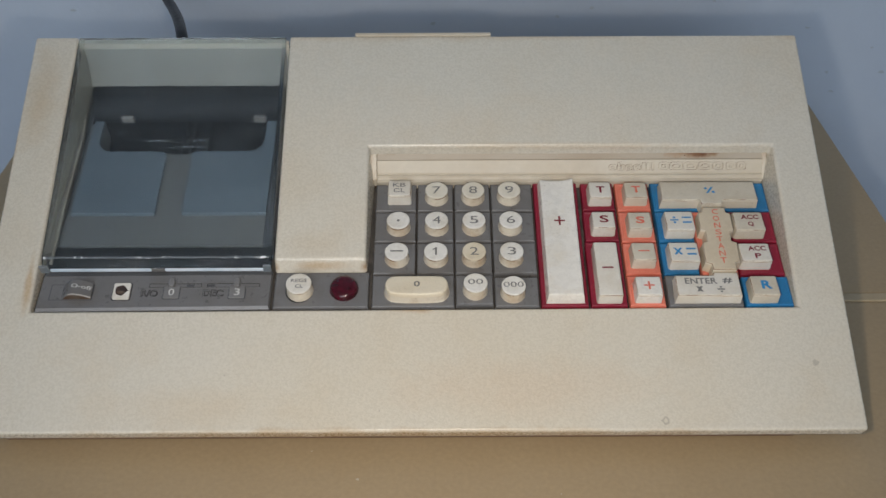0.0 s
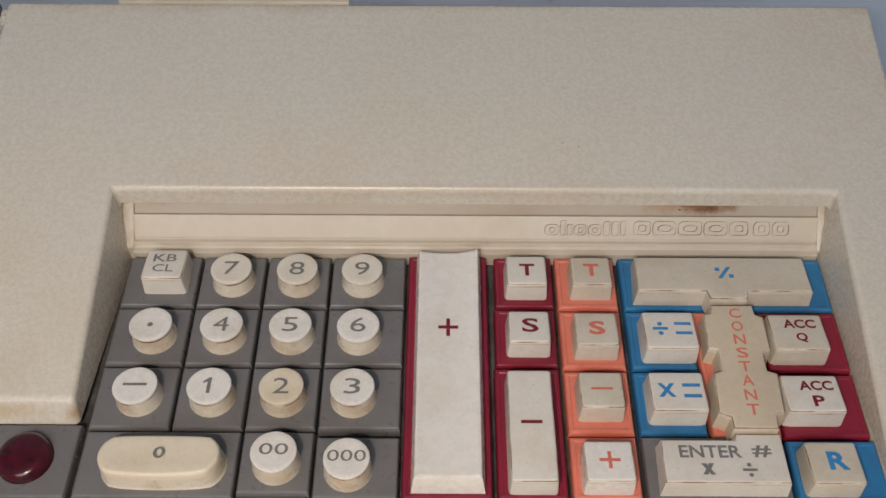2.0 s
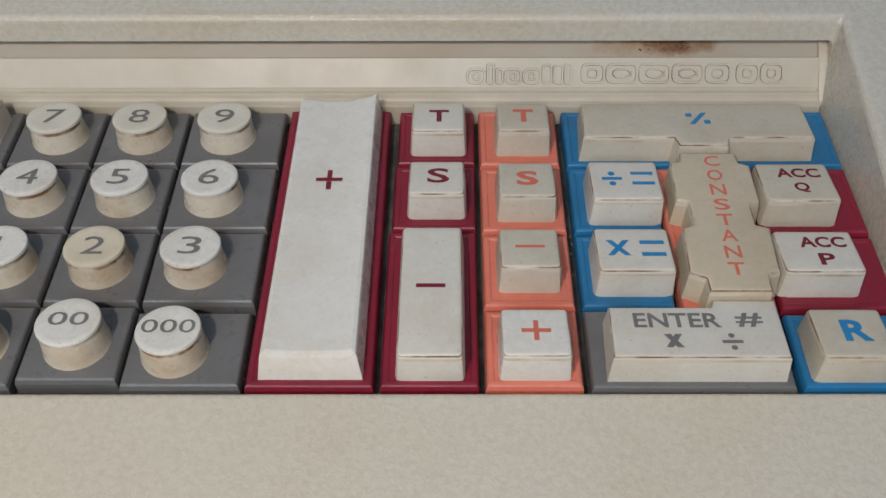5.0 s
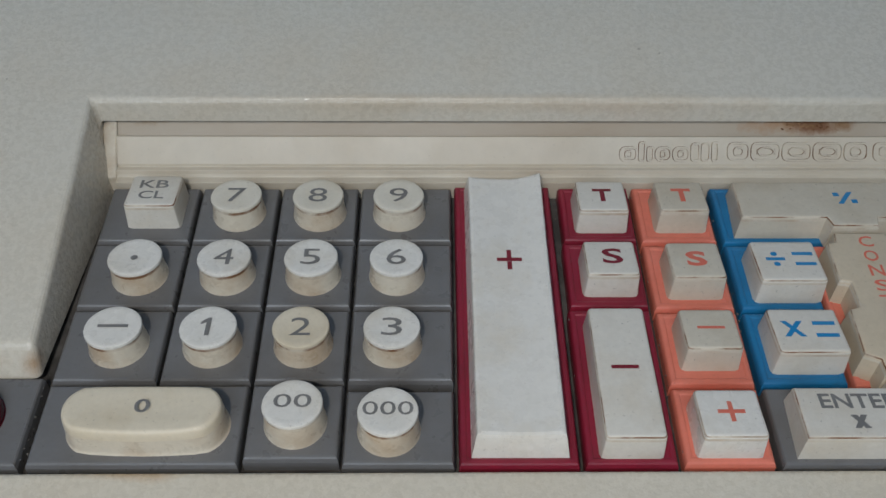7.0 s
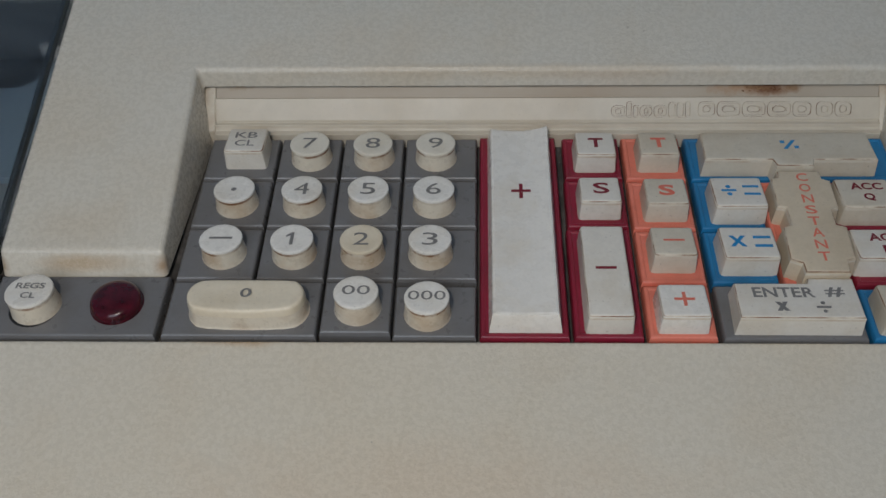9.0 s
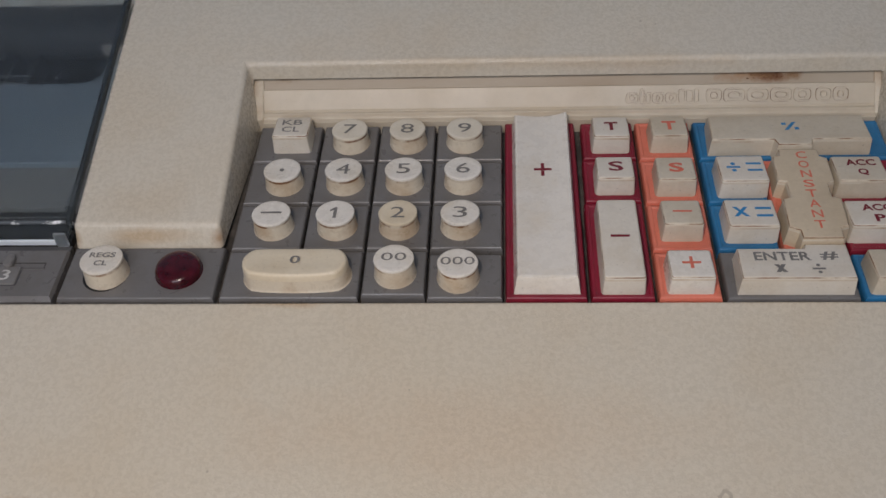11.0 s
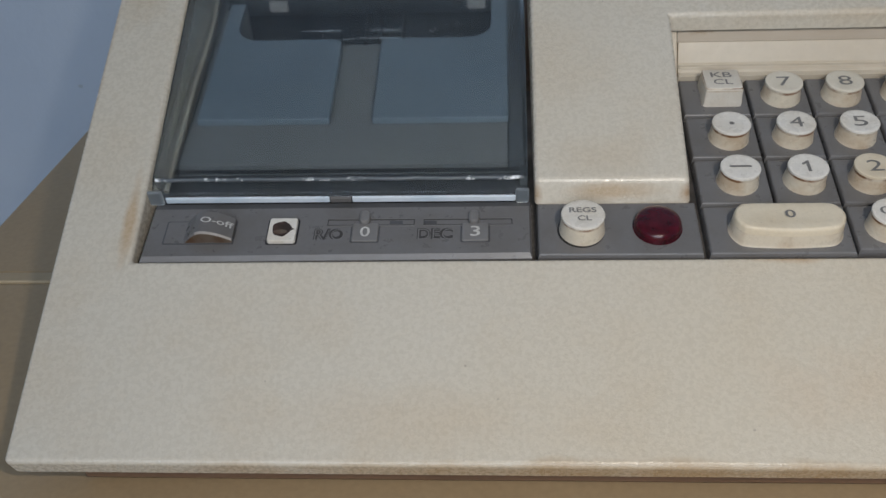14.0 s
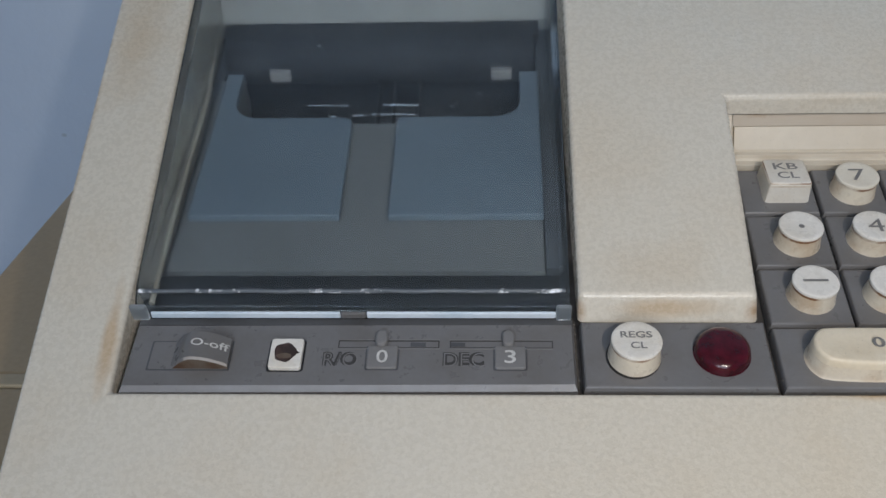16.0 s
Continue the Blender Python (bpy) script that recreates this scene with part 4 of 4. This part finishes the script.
    for cx, text in ((-132.0, "0"), (-100.5, "3")):
        part("slider_recess", prism(rounded(cx - 4.2, cx + 4.2, -27.6, -20.3, 0.5, 2), -1, 0.08), GREY_DARK, plate)
        sl = soft(part("slider", prism(rounded(cx - 3.8, cx + 3.8, -27.3, -20.4, 0.5, 2), -0.5, 0.6), SLIDER_GREY, plate, "small grey slider with a white digit"), 0.0004)
        soft(part("slider_tab", prism(rounded(cx - 1.9, cx + 1.1, -21.0, -16.2, 1.4, 4), -0.5, 1.8), SLIDER_GREY, sl), 0.0006)
        legend([(text, cx, -23.8, 3.9, 2.8)], lambda x, y: 0.6, INK_WHITE, sl, bold=0.008)
    # dark letters paint the engraving's shade, an offset paler copy its light edges
    for text, cx, w in (("R/O", -142.4, 8.6), ("DEC", -111.9, 10.2)):
        legend([(text, cx - 0.06, -24.15, 4.3, w)], lambda x, y: 0.0, GROOVE_SHADE, plate, 0.03, "engraved lettering with its shade painted dark", bold=0.055)
        legend([(text, cx + 0.16, -24.35, 4.15, w - 0.1)], lambda x, y: 0.0, SLIDER_GREY, plate, 0.06, bold=-0.02)


controls(strip())


def clear_key_and_lamp():
    tile = base_tile("clear_key", rect(-82.9, -37.2, -32.6, -12.2), GREY, "grey plate with a round REGS CL key and a lamp")
    # flat black disc, shifted left and forward, paints the shadow in the key's gap
    part("key_gap_shade", prism([(-70.6 + 6.7 * math.cos(a), -23.3 + 6.7 * math.sin(a)) for a in (2 * math.pi * k / 32 for k in range(32))], -0.5, 0.04), BLACK, tile)
    _, h = round_cap(-70.3, -22.9, 6.1, 6.9, WHITE_KEY, tile)
    legend([("REGS", -70.3, -21.2, 2.1, 7.6), ("CL", -70.0, -24.6, 2.1, 3.9)], h, INK_GREY, tile, bold=0.02)
    rings = []
    for r, z in ((7.05, -0.3), (6.95, 0.08), (6.75, 0.1), (6.65, 1.6), (6.3, 2.4), (5.6, 2.95), (4.2, 3.35), (2.2, 3.55)):
        rings.append([(-49.1 + r * math.cos(a), -22.2 + r * math.sin(a), z) for a in (2 * math.pi * k / 36 for k in range(36))])
    part("signal_lamp", lofted(rings), LAMP_RED, tile, "dark red signal lamp lens", smooth=True)


clear_key_and_lamp()


# ---------------------------------------------------------------- printer under its smoked lid
def printer():
    def cut(x0, x1, y0, inset):
        """Outline of a plate with the rounded well of the print head cut out of its rear corner."""
        wx0, wx1, wy, r = -184.4 - inset, -96.4 + inset, 64.2 - inset, 8.0
        left = x0 < wx0
        right = x1 > wx1
        out = [(x0, y0), (x1, y0)]
        if right:
            out += [(x1, 86.0), (wx1, 86.0)] + [(wx1 - r + r * math.cos(a), wy + r - r * math.sin(a)) for a in (math.pi / 12 * k for k in range(7))]
        else:
            out += [(x1, wy - 2.6), (x1 - 0.8, wy - 0.8), (x1 - 2.6, wy)]
        if left:
            out += [(wx0 + r - r * math.sin(a), wy + r - r * math.cos(a)) for a in (math.pi / 12 * k for k in range(7))] + [(wx0, 86.0), (x0, 86.0)]
        else:
            out += [(x0 + 1.2, wy), (x0 + 0.35, wy - 0.35), (x0, wy - 1.2)]
        return out

    part("printer_deck", prism(cut(-192.0, -91.0, 4.0, 0.1), -12, 0.0), DECK, machine, "grey printer deck")
    part("well_pan", box(-193.0, -90.0, 60.0, YB - 4, -14, -12.2), BLACK, machine)
    part("deck_edge", box(-196.5, -86.0, -8.2, 3.6, -5, -1.4), BLACK, machine)
    for x in (-194.6, -88.6):
        part("deck_side", box(x - 2.0, x + 2.0, 4.0, YB - 4, -5, -2.0), GREY_DARK, machine)
    for x0, x1 in ((-189.7, -147.2), (-133.6, -90.7)):
        soft(part("ribbon_cover", prism(cut(x0, x1, 22.4, 0.0), 0.02, 2.6), SLATE, machine, "slate grey ribbon cover"), 0.0004)
    part("platen", cylinder_x(-193.0, -91.5, 103.0, -4.0, 8.6, 32), RUBBER, machine, "black rubber platen roller", smooth=True)
    soft(part("printer_block", prism(rect(-194.6, -89.6, 103.0, 110.4), -12, lambda x, y: 4.4 + 0.08 * (y - 103)), BLACK, machine, "black printer block"), 0.0005)
    for x in (-174.8, -101.9):
        soft(part("paper_clip", prism(rounded(x - 3.4, x + 3.4, 92.6, 95.2, 0.4, 2), -6.0, -2.2), CLIP, machine, "small pale paper finger"), 0.0003)
    for (xa, ya), (xb, yb) in (((-163.5, 77.2), (-150.0, 77.0)), ((-139.4, 77.2), (-128.2, 77.0)), ((-142.8, 72.6), (-128.8, 72.4)), ((-156.0, 76.4), (-156.2, 71.8)), ((-156.2, 71.8), (-153.6, 71.7)),
                               ((-116.4, 78.6), (-115.9, 75.4)), ((-118.4, 76.6), (-115.9, 75.4)), ((-148.5, 72.0), (-144.6, 72.1))):
        part("type_pin", tube([(xa, ya, -3.4), (xb, yb, -3.4)], 0.20, 6), STEEL, machine, "thin bright steel pin")
    for x in (-141.8, -128.5, -137.0):
        part("head_rib", box(x - 0.4, x + 0.4, 66.0, 92.0, -12.2, -4.6), RUBBER, machine)
    part("paper_table", prism(rect(-196.0, -86.5, 110.5, YB - 1.5), -4, lambda x, y: 5.2 + 2.5 * (y - 110.5)), PAPER_TABLE, machine, "dull cream paper table")
    rib = [(-196.3, 112.0), (-195.9, 100.0), (-195.2, 88.0), (-193.9, 76.0), (-193.5, 60.0), (-193.5, 40.0), (-193.1, 20.0), (-193.3, -2.0), (-193.5, -7.0)]
    bm = prism([(-197.4, -3.0)] + [(x - 0.3, max(y, -3.0)) for x, y in rib[-2::-1]] + [(-197.4, 112.0)], -4.0, 2.4)
    part("well_ledge", bm, LEDGE, machine, "dirty grey-brown ledge beside the printer")
    part("well_ledge", box(-90.6, -86.4, 4.0, 112.0, -4.0, 1.0), GREY_DARK, machine)
    part("side_rib", tube([(x, y, 3.2 if y > 10 else 1.4 + 0.15 * y) for x, y in rib], 0.8, 8), WORN_RIB, machine, "bent pale edge of the paper well", smooth=True)
    rng = random.Random(3)
    bm = bmesh.new()
    for k in range(900):
        x, y = rng.uniform(-190, -93), rng.uniform(66, 109)
        if y < 94.6:
            z = -12.1
            if not -179 < x < -97:
                continue
        elif y < 104:
            z = -4.0 + math.sqrt(max(0.0, 8.6 ** 2 - (y - 103) ** 2)) + 0.06
        else:
            z = 4.5 + 0.08 * (y - 103)
        r = rng.uniform(0.07, 0.32) * (1.8 if rng.random() < 0.08 else 1.0)
        bm.faces.new([bm.verts.new((x + r * math.cos(a) * rng.uniform(0.6, 2.0), y + r * math.sin(a), z + (0.3 * r * math.sin(a) if 94.6 < y < 100 else 0.0))) for a in (0.3, 1.6, 2.9, 4.2, 5.4)])
    tagged(part("dust", bm, DUST, machine, "pale dust specks"), kind="stuff")


printer()


def lid():
    t = 2.2
    x0, x1 = -197.2, -85.3
    back = (YB - 1.0, top(0, YB) + 0.2)
    outer = [back, (-4.4, 5.2), (-5.6, 4.6), (-10.3, 1.3), (-10.5, 0.0)]
    inner = [(-8.4, 0.0), (-8.2, 0.6), (-4.2, 2.9), (back[0], back[1] - t)]
    prof = outer + inner
    bm = bmesh.new()
    rows = [[bm.verts.new((x, y, z)) for y, z in prof] for x in (x0, x1)]
    n = len(prof)
    for i in range(n):
        bm.faces.new((rows[0][i], rows[1][i], rows[1][(i + 1) % n], rows[0][(i + 1) % n]))
    bm.faces.new(rows[0][::-1])
    bm.faces.new(rows[1])
    cover = soft(part("lid", bm, SMOKED, machine, "clear smoked acrylic lid, dusty and scratched"), 0.0004, 2)
    slope = (back[1] - 5.2) / (back[0] + 4.4)
    pieces = [cover]
    for a, b in ((x0 + 0.02, x0 + t), (x1 - t, x1 - 0.02)):
        pieces.append(part("lid_side", prism(rect(a, b, -4.0, back[0]), -1.0, lambda x, y: 5.2 + slope * (y + 4.4) - t - 0.3), CLEAR, cover))
    for a, b in ((x0 - 0.3, x0 + 4.2), (x1 - 3.6, x1 + 0.3)):
        pieces.append(soft(part("lid_corner", prism(rect(a, b, -12.0, -10.65), -0.4, 5.0), CORNER, cover, "frosted clear lid corner"), 0.0006))
    for ob in pieces:
        ob.visible_shadow = False
    for a, b in ((-192.6, -143.5), (-136.8, -88.9)):
        soft(part("edge_strip", prism(rect(a, b, -11.5, -10.7), 0.0, 2.1), BRIGHT, cover, "bright polished strip along the lid's edge"), 0.0003)
    part("lid_crease", tube([(x0 + 1.0 + (x1 - x0 - 2.0) * k / 24, -6.0 - 0.12 * math.sin(k * 1.7), 4.45 + 0.05 * math.sin(k * 2.3)) for k in range(25)], 0.62, 10), SPARKLE, cover, "crease of the lid with sparkle painted as pale dashes", smooth=True)
    rng = random.Random(21)
    bm = bmesh.new()
    for k in range(130):
        x, y = rng.uniform(x0 + 4, x1 - 4), rng.uniform(0.0, back[0] - 4)
        q = rng.uniform(0.05, 0.15)
        bm.faces.new([bm.verts.new((x + q * rng.uniform(0.6, 1.8) * math.cos(a), y + q * math.sin(a), 5.2 + slope * (y + q * math.sin(a) + 4.4) + 0.04)) for a in (0.3, 1.6, 2.9, 4.2, 5.4)])
    tagged(part("dust", bm, DUST, cover, "fine pale dust on the lid"), kind="stuff")
    soft(part("lid_catch", prism(rect(-143.3, -137.0, -11.6, -10.7), 0.0, 2.0), GREY, cover, "small grey lid catch"), 0.0003)


lid()


def marks():
    """Small blemishes on the cover, as thin patches on its slope."""
    def patch(name, cx, cy, r, mat, label, ring=0.0, seed=1):
        rng = random.Random(seed)
        bm = bmesh.new()
        n = 14
        out = []
        for i in range(n):
            a = 2 * math.pi * i / n
            q = r * rng.uniform(0.75, 1.2)
            out.append((cx + q * math.cos(a), cy + q * math.sin(a)))
        if ring:
            inn = [(cx + (x - cx) * ring, cy + (y - cy) * ring) for x, y in out]
            a = [bm.verts.new((x, y, top(x, y) + 0.05)) for x, y in out]
            b = [bm.verts.new((x, y, top(x, y) + 0.05)) for x, y in inn]
            for i in range(n):
                bm.faces.new((a[i], a[(i + 1) % n], b[(i + 1) % n], b[i]))
        else:
            bm.faces.new([bm.verts.new((x, y, top(x, y) + 0.05)) for x, y in out])
        part(name, bm, mat, machine, label)

    patch("stain", 171.4, -60.9, 1.5, STAIN, "faint grey spot", 0, 2)
    patch("stain", 99.1, -87.4, 1.9, STAIN, "faint grey ring", 0.5, 3)
    for k, (x, y, r) in enumerate(((-102.6, -65.6, 0.35), (-94.1, -74.7, 0.3), (-30.6, -82.4, 0.35), (90.4, 69.7, 0.45), (95.2, 68.3, 0.3), (-155.0, -70.0, 0.25), (20.0, -60.0, 0.25), (-60.0, 60.0, 0.25), (140.0, 95.0, 0.3), (40.0, 110.0, 0.25))):
        patch("speck", x, y, r, STAIN, "", 0, 10 + k)
    soft(part("paper_guard", box(-48.2, 25.3, YB + 0.2, YB + 2.2, top(0, YB) - 5, top(0, YB) + 0.3), IVORY, machine, "thin yellowed strip along the back edge"), 0.0004)


marks()


# ---------------------------------------------------------------- loose things
def cable():
    z = TABLE_Z
    pts = [(-0.140, 0.128, z + 0.020), (-0.146, 0.134, z + 0.060), (-0.1530, 0.147, z + 0.099), (-0.1627, 0.180, z + 0.0985), (-0.1755, 0.220, z + 0.090), (-0.1893, 0.255, z + 0.086), (-0.206, 0.284, z + 0.092), (-0.222, 0.292, z + 0.14), (-0.235, 0.293, z + 0.30)]
    curve = []
    for i in range(len(pts) - 1):
        p0, p1, p2, p3 = (Vector(pts[max(0, min(len(pts) - 1, k))]) for k in (i - 1, i, i + 1, i + 2))
        for k in range(5):
            u = k / 5
            curve.append(0.5 * ((2 * p1) + (p2 - p0) * u + (2 * p0 - 5 * p1 + 4 * p2 - p3) * u * u + (3 * p1 - p0 - 3 * p2 + p3) * u ** 3))
    curve.append(Vector(pts[-1]))
    tagged(part("power_cable", tube(curve, 0.0034, 12), CABLE, scale=1, smooth=True), "black round power cable running up the wall", "cable")


cable()


def flecks():
    """Paint flecks on the table and chips in the wall's paint."""
    rng = random.Random(8)
    for x, y, r in ((-0.215, -0.101, 0.0022), (-0.0400, -0.099, 0.0008), (-0.062, -0.082, 0.0004), (0.05, -0.108, 0.0004)):
        bm = bmesh.new()
        n = 11
        low = [(x + r * rng.uniform(0.6, 1.2) * math.cos(2 * math.pi * i / n), y + 0.6 * r * rng.uniform(0.6, 1.2) * math.sin(2 * math.pi * i / n)) for i in range(n)]
        prism(low, TABLE_Z, TABLE_Z + 0.0003, bm)
        tagged(part("paint_fleck", bm, FLECK, scale=1), "tiny dried white paint fleck on the table", "paint fleck", "flecks on the table")
    bm = bmesh.new()
    for x, z, r in ((0.302, -0.0086, 0.0022), (0.2728, 0.0438, 0.0018), (0.295, 0.0076, 0.002), (0.337, 0.0078, 0.0025), (0.325, 0.0278, 0.0013), (-0.0072, 0.0482, 0.0022), (0.085, 0.0535, 0.0020), (0.11, 0.060, 0.002), (-0.272, 0.0595, 0.0022), (-0.3305, -0.0416, 0.0016), (-0.3517, -0.0253, 0.0020), (0.36, 0.05, 0.0015), (-0.40, 0.03, 0.002), (0.20, 0.065, 0.0016)):
        n = 9
        bm.faces.new([bm.verts.new((x + r * rng.uniform(0.5, 1.4) * math.cos(2 * math.pi * i / n), WALL_Y - 0.0006, TABLE_Z + z + 0.6 * r * rng.uniform(0.5, 1.2) * math.sin(2 * math.pi * i / n))) for i in range(n)])
    tagged(part("wall_chips", bm, CHIP, scale=1), "small grey chips in the wall paint", "paint chips", kind="stuff")


flecks()
